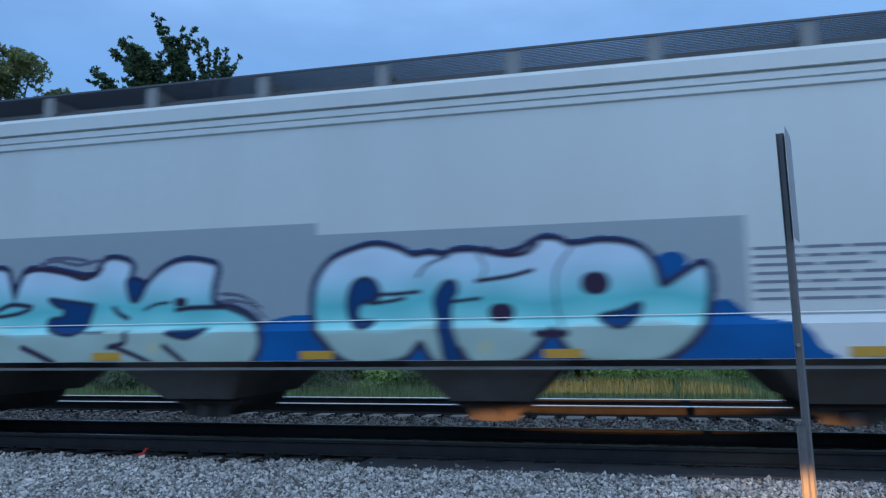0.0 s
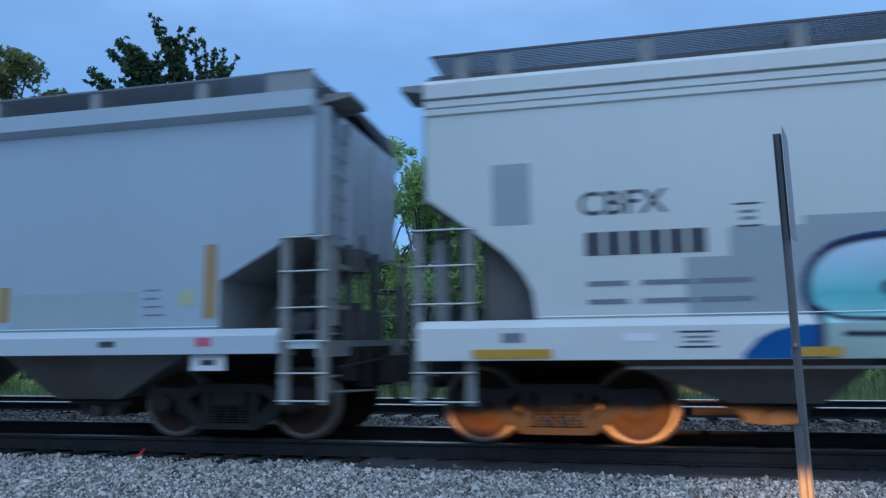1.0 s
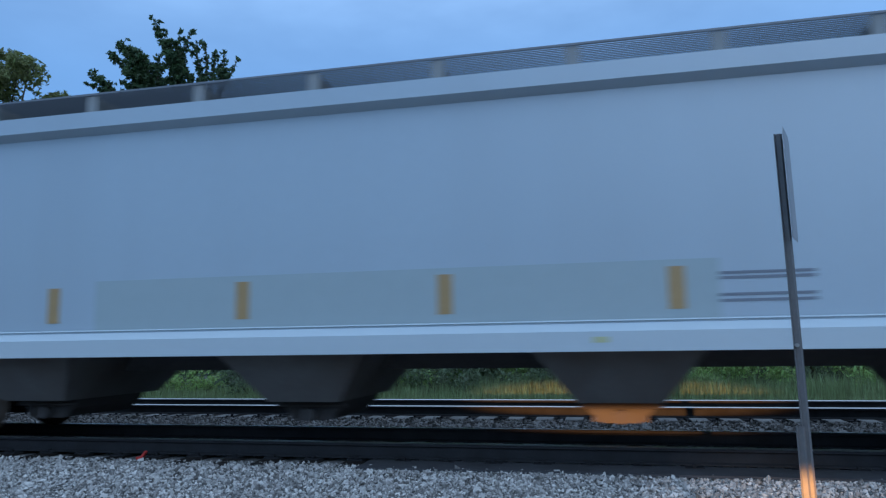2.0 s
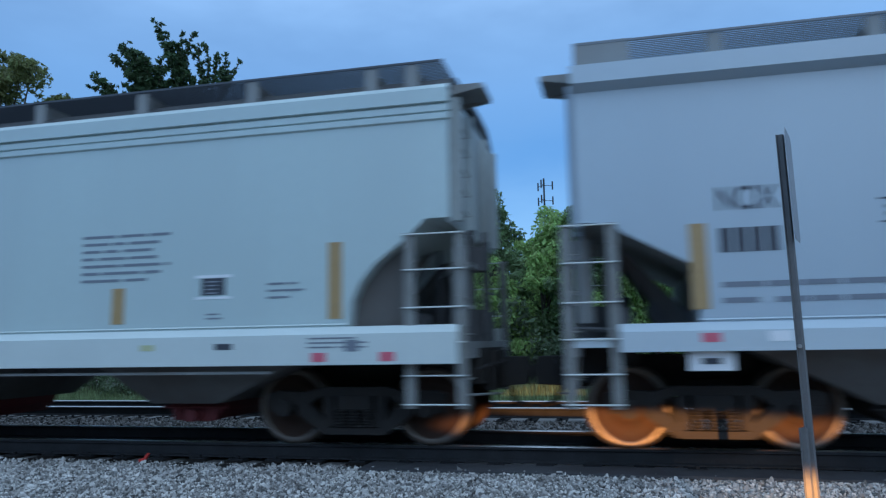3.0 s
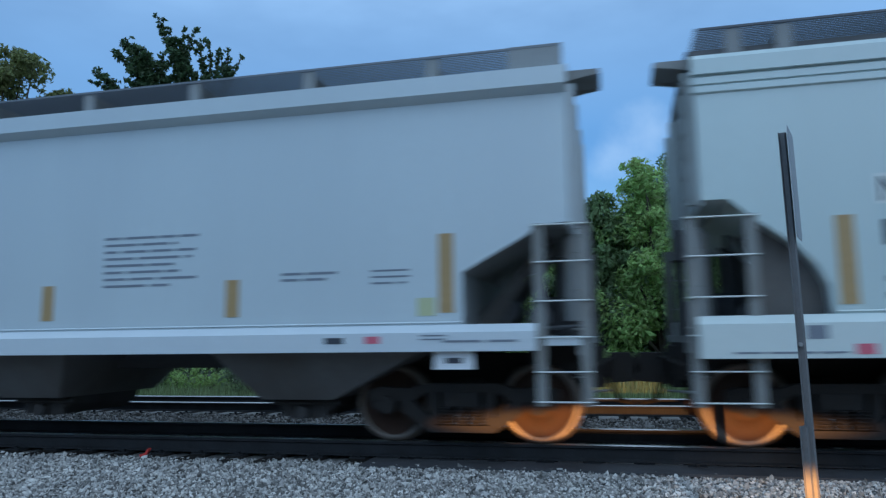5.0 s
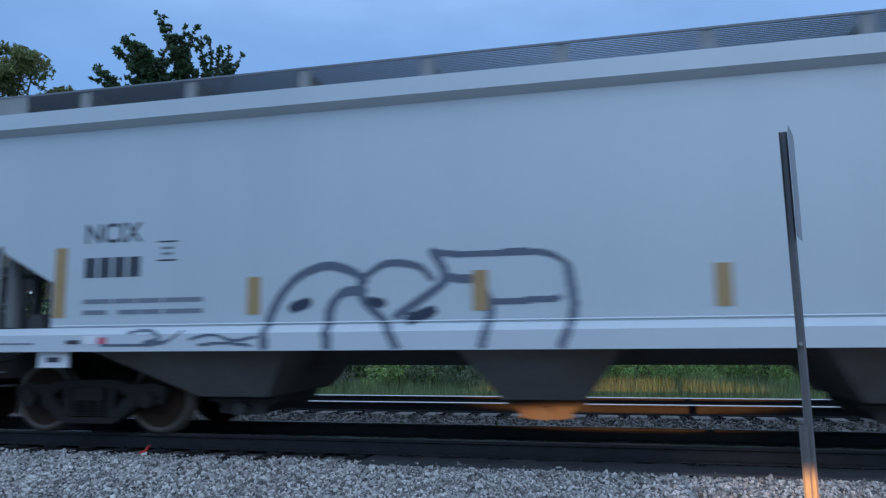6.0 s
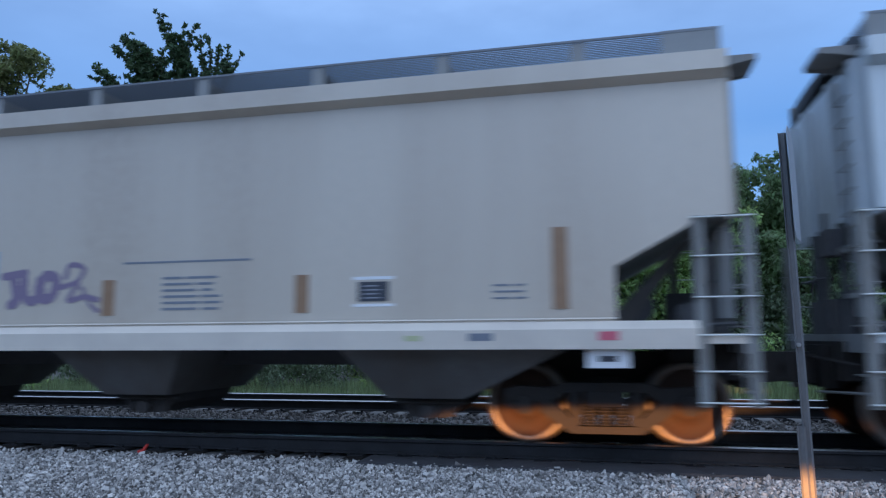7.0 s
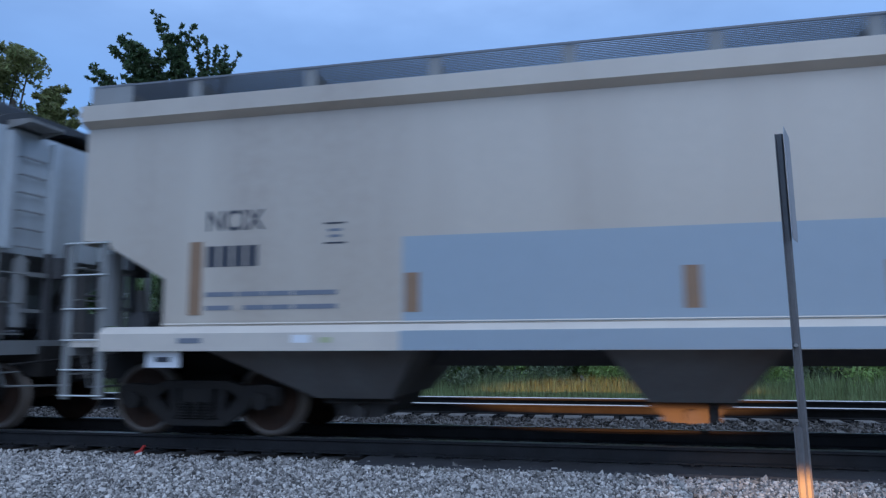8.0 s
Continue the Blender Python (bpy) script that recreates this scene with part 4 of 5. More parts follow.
PEN_TWO = [(0.022, [(0.69, 1.72), (0.92, 1.72), (1.19, 1.74)]), (0.022, [(0.62, 1.62), (0.85, 1.64), (1.02, 1.67)]), (0.024, [(1.85, 1.84), (2.20, 1.88), (2.45, 1.94)]), (0.020, [(1.57, 1.62), (1.88, 1.65)]),
           (0.026, [(1.97, 2.19), (2.17, 2.11), (2.39, 2.13), (2.51, 2.22)]), (0.010, [(2.87, 2.16), (2.71, 1.92), (2.70, 1.56), (2.79, 1.26)]), (0.014, [(1.18, 1.91), (1.28, 2.03), (1.51, 2.12)]),
           (0.010, [(1.86, 2.14), (1.94, 1.98), (1.87, 1.82)]), (0.10, [(2.07, 1.49), (2.15, 1.49)]), (0.12, [(3.08, 1.78), (3.14, 1.78)]), (0.04, [(2.50, 1.26), (2.79, 1.26)])]
# blue ground: ends of the band on the sill, the patch between the words, a splash above the tail
BLUE = ([(-6.07, 0.95), (-6.00, 1.15), (-5.79, 1.26), (-5.48, 1.30), (-5.30, 1.24), (-5.10, 0.95)], [(-0.95, 0.95), (-0.85, 1.30), (-0.62, 1.44), (-0.20, 1.50), (0.20, 1.40), (0.60, 0.95)],
        [(0.90, 0.95), (1.20, 1.25), (1.75, 1.25), (2.40, 1.28), (2.95, 1.25), (3.05, 0.95)], [(3.80, 0.95), (4.10, 1.36), (4.27, 1.53), (4.42, 1.58), (4.60, 1.42), (4.77, 1.36), (5.08, 1.31), (5.22, 1.09), (5.30, 0.95)],
        [(3.66, 1.86), (3.76, 2.05), (3.96, 2.07), (4.04, 1.97), (3.91, 1.80), (3.74, 1.74)])
# thin loose lines over the tops of the letters
WISPS = [(0.012, [(-3.80, 2.21), (-3.54, 2.25), (-3.23, 2.19), (-2.92, 2.24)]), (0.012, [(-3.70, 2.27), (-3.40, 2.28), (-3.10, 2.24)]), (0.010, [(-1.25, 1.78), (-0.95, 1.74), (-0.72, 1.60)]), (0.010, [(-1.20, 1.70), (-0.90, 1.66), (-0.66, 1.48)])]


def shade_mural(gx, gz):
    """Colours and coverage of the mural: blue ground, dark outline, a fill that runs from white through turquoise to
    grey-green, with the sill slope's sky light painted in.
    """
    d = np.minimum(ring(gx, gz, WORD_ONE), ring(gx, gz, WORD_TWO))
    counters = np.minimum.reduce([ring(gx, gz, c) for c in COUNTERS_ONE + COUNTERS_TWO])
    blue = np.minimum.reduce([ring(gx, gz, c, 3) for c in BLUE])
    pen, wisps = curves_dist(gx, gz, PEN_ONE + PEN_TWO), curves_dist(gx, gz, WISPS)
    level = gz + 0.03 * np.sin(gx * 3.1) + 0.02 * np.sin(gx * 7.7 + 1.0)
    # 1.35 to 1.42: sky light on the sill's slope, painted in as brighter cyan
    ramp_z = np.array([0.9, 1.30, 1.35, 1.42, 1.62, 1.80, 2.0, 2.3])
    fill = np.stack([np.interp(level, ramp_z, c) for c in ((0.37, 0.40, 0.44, 0.30, 0.18, 0.36, 0.54, 0.62), (0.47, 0.51, 0.72, 0.66, 0.55, 0.63, 0.70, 0.73), (0.42, 0.46, 0.70, 0.66, 0.57, 0.70, 0.82, 0.84))], -1)
    patchy = np.sin(gx * 5.3 + gz * 4.0) * np.sin(gx * 2.1 - gz * 9.0)
    fill = fill * (1 + 0.06 * patchy)[..., None]
    for cx, cz in ((-2.05, 1.14), (1.95, 1.12), (-5.62, 1.18)):
        fill = lay(fill, np.hypot(gx - cx, gz - cz) - 0.06, (0.50, 0.52, 0.32), 0.05)
    col = np.broadcast_to(np.array((0.016, 0.10, 0.31)), gx.shape + (3,)) * (1 + 0.12 * patchy)[..., None]
    col = lay(col, d - 0.072, (0.034, 0.028, 0.060), 0.022)
    col = lay(col, d, fill, 0.022)
    col = lay(col, counters - 0.022, (0.026, 0.024, 0.055), 0.016)
    col = lay(col, counters + 0.02, (0.010, 0.052, 0.17), 0.02)
    col = lay(col, pen, (0.035, 0.020, 0.050), 0.014)
    col = lay(col, np.maximum(wisps - 0.03, 0.05 - d), (0.13, 0.14, 0.20), 0.01)
    cover = (np.minimum.reduce([d - 0.075, blue, pen - 0.004, counters - 0.02, wisps - 0.004]) < 0).astype(int)
    return col, cover


def shade_outline(dx):
    """Loose black outline scrawl with thick soft strokes."""
    strokes = [(0.045, [(0.05, 1.12), (0.06, 1.45), (0.32, 1.86), (0.72, 2.04), (1.05, 1.98), (1.22, 1.86)]), (0.05, [(0.82, 1.12), (0.80, 1.50), (0.95, 1.72), (1.20, 1.74)]),
               (0.045, [(1.18, 1.84), (1.22, 1.62), (1.46, 1.40), (1.62, 1.12)]), (0.035, [(1.22, 1.9), (1.5, 2.05), (1.86, 2.0), (2.0, 1.86)]),
               (0.045, [(2.02, 2.16), (2.16, 1.86), (1.86, 1.62), (1.6, 1.46)]), (0.028, [(2.02, 2.16), (2.4, 2.12), (3.2, 2.12), (3.5, 1.98)]),
               (0.04, [(2.2, 1.86), (2.5, 1.82), (2.66, 1.55), (2.58, 1.12)]), (0.025, [(2.6, 1.60), (3.0, 1.60), (3.4, 1.62)]),
               (0.04, [(3.5, 1.95), (3.55, 1.5), (3.42, 1.12)]),
               (0.012, [(-1.75, 1.30), (-1.50, 1.33), (-1.30, 1.24), (-1.52, 1.18), (-1.20, 1.20), (-1.02, 1.32)]), (0.010, [(-2.10, 1.16), (-1.70, 1.15), (-1.25, 1.17)]),
               (0.011, [(-0.90, 1.22), (-0.60, 1.27), (-0.35, 1.20), (-0.05, 1.24)]), (0.010, [(-0.80, 1.15), (-0.45, 1.17), (-0.10, 1.14)])]
    eyes = [(0.06, [(0.36, 1.57), (0.52, 1.62)]), (0.05, [(1.30, 1.62), (1.42, 1.60)]), (0.06, [(1.76, 1.42), (2.0, 1.50)])]
    strokes = [(w, shift(p, dx)) for w, p in strokes]
    eyes = [(w, shift(p, dx)) for w, p in eyes]

    def shade(gx, gz):
        d, e = curves_dist(gx, gz, strokes), curves_dist(gx, gz, eyes)
        col = np.broadcast_to(np.array((0.13, 0.155, 0.20)), gx.shape + (3,)).copy()
        col = lay(col, e, (0.05, 0.06, 0.09))
        return col, (np.minimum(d, e) < 0).astype(int)
    return shade


def shade_tag(dx):
    """Small purple handwriting: loops and a tail, not a readable word."""
    strokes = [(0.045, [(0.0, 2.02), (0.32, 2.06)]), (0.06, [(0.14, 2.02), (0.20, 1.72), (0.12, 1.66)]), (0.055, [(0.30, 1.98), (0.34, 1.74), (0.50, 1.72), (0.54, 1.96)]),
               (0.06, [(0.56, 1.96), (0.58, 1.74), (0.74, 1.76), (0.78, 1.98), (0.62, 2.02)]), (0.028, [(0.84, 1.86), (1.10, 1.94), (1.18, 2.10), (0.98, 2.14), (0.92, 1.98)]),
               (0.03, [(1.10, 1.90), (0.98, 1.70), (1.2, 1.74), (1.4, 1.70)]), (0.022, [(1.16, 1.86), (1.30, 1.64), (1.42, 1.56)])]
    strokes = [(w, shift(p, dx)) for w, p in strokes]

    def shade(gx, gz):
        d = curves_dist(gx, gz, strokes)
        return np.broadcast_to(np.array((0.24, 0.19, 0.27)), gx.shape + (3,)).copy(), (d < 0).astype(int)
    return shade


def add_car(kind, paint, middle, label, gate_mat=M_GATE):
    car, wheels = build_car("hopper_car", kind, paint, label, gate_mat)
    CARS.append((car, middle, wheels))
    return car


# car with the mural
A_MID = -3.26
car = add_car("curved", "white", A_MID, "white covered hopper car with turquoise and blue graffiti")
for x0, x1, z0, z1 in ((-9.42, -8.71, 1.42, 2.31), (-8.71, -7.81, 1.42, 2.40), (-7.81, -3.29, 1.42, 2.57), (-3.29, 1.36, 1.42, 2.43)):
    decal(car, "cover_patch", M_PATCH, x0 - A_MID, x1 - A_MID - 0.002, z0, z1, Y_SIDE + 0.001, "grey paint over older graffiti")
decal(car, "cover_patch", M_PATCH, -9.86 - A_MID, -9.422 - A_MID, 1.42, 2.02, Y_SIDE + 0.001)
decal(car, "cover_patch", M_PATCH, -11.85 - A_MID, -11.43 - A_MID, 2.44, 3.12, Y_SIDE + 0.001)
lettering(car, "CBFX", M_INK, -10.91 - A_MID, 2.50, 0.26, 0.90, Y_SIDE, "black stencilled reporting mark")
number_bars(car, M_INK, -10.86 - A_MID, 2.07, 0.25, 1.26, 6, Y_SIDE)
boxed_data(car, -9.36 - A_MID, 2.31, Y_SIDE)
for z in (1.75, 1.56):
    for x0, x1 in ((-10.85, -10.45), (-10.30, -9.80), (-9.76, -9.22)):
        decal(car, "data_line", M_INK_FADED, x0 - A_MID, x1 - A_MID, z, z + 0.05, Y_SIDE - 0.003)
bars(car, M_INK_FADED, 1.41 - A_MID, 2.9 - A_MID, 2.10, 7, 0.085, 0.03, 11, Y_SIDE, 0.25)
spray_panel(car, -6.15, 5.35, 0.99, 2.40, 0.016, shade_mural, "turquoise bubble-letter graffiti with dark outlines on blue")
for x0, x1 in ((-12.08, -11.24), (-8.9, -8.48), (-6.12, -5.73), (-3.42, -3.03), (-0.7, -0.3), (2.2, 2.65)):
    decal(car, "sill_mark", M_YELLOW, x0 - A_MID, x1 - A_MID, 1.005, 1.10, Y_SILL - 0.008, "yellow reflective sill mark")
sill_marks(car, ((M_INK_FADED, -11.65 - A_MID, 0.22, 0.10), (M_WHITE, -10.35 - A_MID, 0.3, 0.08)), 1.17)
boxed_data(car, -9.98 - A_MID, 1.10, Y_SILL, 0.36, 0.17)

# blue-grey car
B_MID = -23.11
car = add_car("straight", "blue_grey", B_MID, "blue-grey covered hopper car with covered-over patches")
common_marks(car, "NCIX", 0.58, 4, 0.60, -0.08)
decal(car, "cover_patch", M_PATCH_GREEN, -18.05 - B_MID, -16.25 - B_MID, 1.385, 1.84, Y_SIDE + 0.001, "sage paint over older graffiti")
decal(car, "cover_patch", M_PATCH_GREEN, -27.5 - B_MID, -20.2 - B_MID, 1.385, 2.01, Y_SIDE + 0.001, "sage paint over older graffiti")
tapes(car, (-18.17 - B_MID, -20.62 - B_MID, -23.06 - B_MID, -25.5 - B_MID, -28.1 - B_MID), (-15.26 - B_MID, -31.06 - B_MID))
for z in (1.84, 1.79, 1.62, 1.56):
    decal(car, "data_line", M_INK_FADED, -20.2 - B_MID, -19.3 - B_MID, z, z + 0.03, Y_SIDE)
bars(car, M_INK_FADED, -16.15 - B_MID, -15.85 - B_MID, 1.86, 4, 0.10, 0.02, 4, Y_SIDE, 0.2)
decal(car, "inspection_sticker", M_LIME, -15.68 - B_MID, -15.48 - B_MID, 1.66, 1.84, Y_SIDE)
sill_marks(car, ((M_INK, -16.55 - B_MID, 0.22, 0.07), (M_RED, -15.26 - B_MID, 0.20, 0.10), (M_LIME, -21.4 - B_MID, 0.16, 0.06), (M_WHITE, -30.35 - B_MID, 0.22, 0.10), (M_RED, -31.0 - B_MID, 0.18, 0.09)))
for x in (-15.25, -31.0):
    tag_plate(car, x - B_MID)

# pale green-white car with red gates
C_MID = -43.0
car = add_car("curved", "pale_green", C_MID, "pale green-white covered hopper car with red outlet gates", M_RED_GATE)
common_marks(car, "NCIX", 0.70, 5, 1.04, 0.0, True)
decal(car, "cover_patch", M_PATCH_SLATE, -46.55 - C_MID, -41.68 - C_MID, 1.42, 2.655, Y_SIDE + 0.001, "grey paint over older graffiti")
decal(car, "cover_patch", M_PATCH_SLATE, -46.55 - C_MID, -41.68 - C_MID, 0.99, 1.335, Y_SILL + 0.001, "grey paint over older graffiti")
tapes(car, (-48.35 - C_MID, -45.7 - C_MID, -43.0 - C_MID, -40.37 - C_MID, -37.86 - C_MID), (-51.0 - C_MID, -35.02 - C_MID))
bars(car, M_INK_FADED, -38.4 - C_MID, -37.1 - C_MID, 2.61, 7, 0.092, 0.034, 21, Y_SIDE, 0.3)
decal(car, "data_panel", M_WHITE, -36.80 - C_MID, -36.33 - C_MID, 2.025, 2.060, Y_SIDE)
decal(car, "data_panel", M_WHITE, -36.80 - C_MID, -36.33 - C_MID, 1.770, 1.800, Y_SIDE)
decal(car, "data_panel", M_INK, -36.72 - C_MID, -36.41 - C_MID, 1.82, 2.02, Y_SIDE - 0.004)
bars(car, M_SIGNBACK, -36.66 - C_MID, -36.47 - C_MID, 1.985, 4, 0.045, 0.014, 51, Y_SIDE - 0.005, 0.3, "data_bar")
bars(car, M_INK_FADED, -35.86 - C_MID, -35.34 - C_MID, 1.94, 3, 0.08, 0.025, 22, Y_SIDE, 0.3)
bars(car, M_INK_FADED, -36.65 - C_MID, -36.45 - C_MID, 1.60, 2, 0.05, 0.02, 23, Y_SIDE, 0.2)
bars(car, M_PATCH_BLUE, -40.78 - C_MID, -40.56 - C_MID, 1.22, 2, 0.05, 0.03, 24, Y_SILL, 0.1)
decal(car, "sill_mark", M_BLUE_MARK, -40.53 - C_MID, -39.82 - C_MID, 1.175, 1.235, Y_SILL, "small blue sill mark")
sill_marks(car, ((M_INK, -36.35 - C_MID, 0.22, 0.07), (M_INK_FADED, -51.35 - C_MID, 0.2, 0.13), (M_WHITE, -50.3 - C_MID, 0.25, 0.08), (M_LIME, -48.5 - C_MID, 0.18, 0.07), (M_LIME, -37.35 - C_MID, 0.18, 0.07), (M_LIME, -41.1 - C_MID, 0.18, 0.07), (M_INK_FADED, -46.9 - C_MID, 0.2, 0.1)))
sill_marks(car, ((M_RED, -50.93 - C_MID, 0.17, 0.10), (M_RED, -35.17 - C_MID, 0.17, 0.10), (M_RED, -34.37 - C_MID, 0.17, 0.10)), 1.02)
boxed_data(car, -49.95 - C_MID, 1.10, Y_SILL, 0.34, 0.16)

bars(car, M_INK_FADED, -35.3 - C_MID, -34.55 - C_MID, 1.29, 3, 0.05, 0.018, 25, Y_SILL, 0.3)
sill_marks(car, ((M_INK_FADED, -34.78 - C_MID, 0.16, 0.13),), 1.13)
bars(car, M_INK_FADED, -52.1 - C_MID, -51.0 - C_MID, 1.05, 1, 0.05, 0.02, 26, Y_SILL, 0.1)

# pale blue car with the outline scrawl
D_MID = -62.82
car = add_car("straight", "pale_blue", D_MID, "pale blue-white covered hopper car with black outline graffiti")
common_marks(car, "NCIX", 0.80, 4, 0.83, 0.15, drop=0.08, box_at=(1.03, 2.17))
tapes(car, (-68.0 - D_MID, -65.3 - D_MID, -62.8 - D_MID, -60.2 - D_MID, -57.63 - D_MID), (-70.68 - D_MID, -55.03 - D_MID))
bars(car, M_INK_FADED, -59.4 - D_MID, -58.1 - D_MID, 2.52, 8, 0.085, 0.03, 31, Y_SIDE, 0.3)
bars(car, M_INK_FADED, -57.0 - D_MID, -56.3 - D_MID, 2.0, 2, 0.07, 0.03, 32, Y_SIDE, 0.3)
bars(car, M_INK_FADED, -55.9 - D_MID, -55.4 - D_MID, 2.0, 3, 0.07, 0.022, 33, Y_SIDE, 0.2)
decal(car, "inspection_sticker", M_LIME, -55.36 - D_MID, -55.16 - D_MID, 1.47, 1.67, Y_SIDE)
spray_panel(car, -70.1 - D_MID, -63.9 - D_MID, 1.09, 2.4, 0.016, shade_outline(-67.85 - D_MID), "thick black outline graffiti scrawl", ledge=1.37)
sill_marks(car, ((M_INK, -56.3 - D_MID, 0.22, 0.07), (M_RED, -55.85 - D_MID, 0.17, 0.08), (M_RED, -69.95 - D_MID, 0.15, 0.08), (M_WHITE, -70.1 - D_MID, 0.2, 0.10), (M_INK, -70.35 - D_MID, 0.2, 0.05)))
for x in (-54.95, -70.7):
    tag_plate(car, x - D_MID)

bars(car, M_INK_FADED, -55.05 - D_MID, -54.2 - D_MID, 1.20, 1, 0.05, 0.025, 34, Y_SILL, 0.1)
bars(car, M_INK_FADED, -55.3 - D_MID, -55.0 - D_MID, 1.26, 2, 0.04, 0.016, 35, Y_SILL, 0.1)
bars(car, M_INK_FADED, -71.5 - D_MID, -70.9 - D_MID, 1.19, 1, 0.05, 0.02, 36, Y_SILL, 0.1)

# beige car with the blue patch
E_MID = -82.47
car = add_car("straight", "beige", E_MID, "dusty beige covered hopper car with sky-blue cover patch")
common_marks(car, "NCIX", 0.74, 4, 0.70, 0.25)
decal(car, "cover_patch", M_PATCH_BLUE, -87.44 - E_MID, -82.25 - E_MID, 1.385, 2.35, Y_SIDE + 0.001, "sky-blue paint over older graffiti")
decal(car, "cover_patch", M_PATCH_BLUE, -87.44 - E_MID, -82.25 - E_MID, 1.085, 1.295, Y_SILL + 0.001, "sky-blue paint over older graffiti")
tapes(car, (-87.33 - E_MID, -84.36 - E_MID, -82.47 - E_MID, -80.6 - E_MID, -78.03 - E_MID), (-90.02 - E_MID, -75.07 - E_MID), tape=M_TAPE_BROWN)
decal(car, "scratch_line", M_INK_FADED, -80.4 - E_MID, -78.68 - E_MID, 2.13, 2.155, Y_SIDE)
bars(car, M_INK_FADED, -79.85 - E_MID, -79.05 - E_MID, 1.96, 6, 0.075, 0.03, 41, Y_SIDE, 0.2)
decal(car, "data_panel", M_WHITE, -77.40 - E_MID, -76.92 - E_MID, 1.865, 1.900, Y_SIDE)
decal(car, "data_panel", M_WHITE, -77.40 - E_MID, -76.92 - E_MID, 1.560, 1.590, Y_SIDE)
decal(car, "data_panel", M_INK, -77.34 - E_MID, -76.98 - E_MID, 1.62, 1.84, Y_SIDE - 0.004)
bars(car, M_SIGNBACK, -77.28 - E_MID, -77.04 - E_MID, 1.8, 4, 0.045, 0.014, 52, Y_SIDE - 0.005, 0.3, "data_bar")
bars(car, M_INK_FADED, -75.8 - E_MID, -75.4 - E_MID, 1.78, 3, 0.07, 0.022, 42, Y_SIDE, 0.2)
spray_panel(car, -82.3 - E_MID, -80.5 - E_MID, 1.45, 2.3, 0.014, shade_tag(-82.15 - E_MID), "small purple scrawled tag", ledge=1.37)
sill_marks(car, ((M_INK_FADED, -75.92 - E_MID, 0.26, 0.08), (M_RED, -74.59 - E_MID, 0.2, 0.09), (M_LIME, -76.67 - E_MID, 0.18, 0.06), (M_WHITE, -88.6 - E_MID, 0.22, 0.09), (M_LIME, -88.3 - E_MID, 0.14, 0.06), (M_INK_FADED, -90.0 - E_MID, 0.3, 0.06)))
for x in (-74.6, -90.4):
    tag_plate(car, x - E_MID)

# last car in view
F_MID = -102.25
car = add_car("straight", "pale_blue", F_MID, "grimy pale blue-white covered hopper car coupled behind")
tapes(car, (-98.0 - F_MID,), (-94.8 - F_MID,))
tag_plate(car, -94.4 - F_MID)


# ---- roadside ----
def build_post():
    """U-channel sign post with a sign seen edge-on and a bolted base stub."""
    post = new("sign_post")
    post.matrix_world = pose(0.945, 4.0, -0.6, 0, -1.0, 0)
    tagged(post, "weathered galvanised U-channel sign post beside the track", "sign post")
    prof = [(-0.030, 0.0), (-0.030, -0.004), (-0.017, -0.004), (-0.011, -0.026), (0.011, -0.026), (0.017, -0.004), (0.030, -0.004), (0.030, 0.0), (0.015, 0.0), (0.008, -0.022), (-0.008, -0.022), (-0.015, 0.0)]

    def channel(bm, z0, z1, dx, dy, turn):
        c, s = math.cos(turn), math.sin(turn)
        a = [bm.verts.new((dx + x * c - y * s, dy + x * s + y * c, z0)) for x, y in prof]
        b = [bm.verts.new((dx + x * c - y * s, dy + x * s + y * c, z1)) for x, y in prof]
        k = len(prof)
        for i in range(k):
            bm.faces.new((a[i], a[(i + 1) % k], b[(i + 1) % k], b[i]))
    bm = bmesh.new()
    channel(bm, 0.0, 2.86, 0.0, 0.0, radians(52))
    part("post_channel", bm, M_POST, post)
    bm = bmesh.new()
    channel(bm, 0.0, 1.36, -0.030, -0.018, radians(52))
    part("base_stub", bm, M_POST, post)
    for z in (1.76,):
        bm = bmesh.new()
        rod(bm, (-0.006, -0.05, z), (-0.004, -0.018, z), 0.011, 6)
        part("bolt", bm, M_RAILHEAD, post)
    bm = bmesh.new()
    extrude_xz(bm, [(-0.15, 2.33), (-0.12, 2.30), (0.12, 2.30), (0.15, 2.33), (0.15, 2.85), (0.12, 2.88), (-0.12, 2.88), (-0.15, 2.85)], -0.0015, 0.0015)
    sign = part("sign_panel", bm, M_SIGNBACK, post, "small aluminium sign seen edge-on")
    sign.matrix_basis = pose(0.052, 0.03, 0, 0, 0, 72)


build_post()

# scrap of red plastic on the ballast edge
bm = bmesh.new()
extrude_xz(bm, [(-0.08, 0.0), (0.0, 0.02), (0.05, 0.10), (0.03, 0.11), (-0.02, 0.05), (-0.09, 0.03)], -0.02, 0.02)
scrap = part("plastic_scrap", bm, material("red_plastic", (0.55, 0.05, 0.04), 0.5))
scrap.location = (-5.75, 8.16, -0.2)
tagged(scrap, "crumpled red plastic scrap lying on the ballast", "litter")


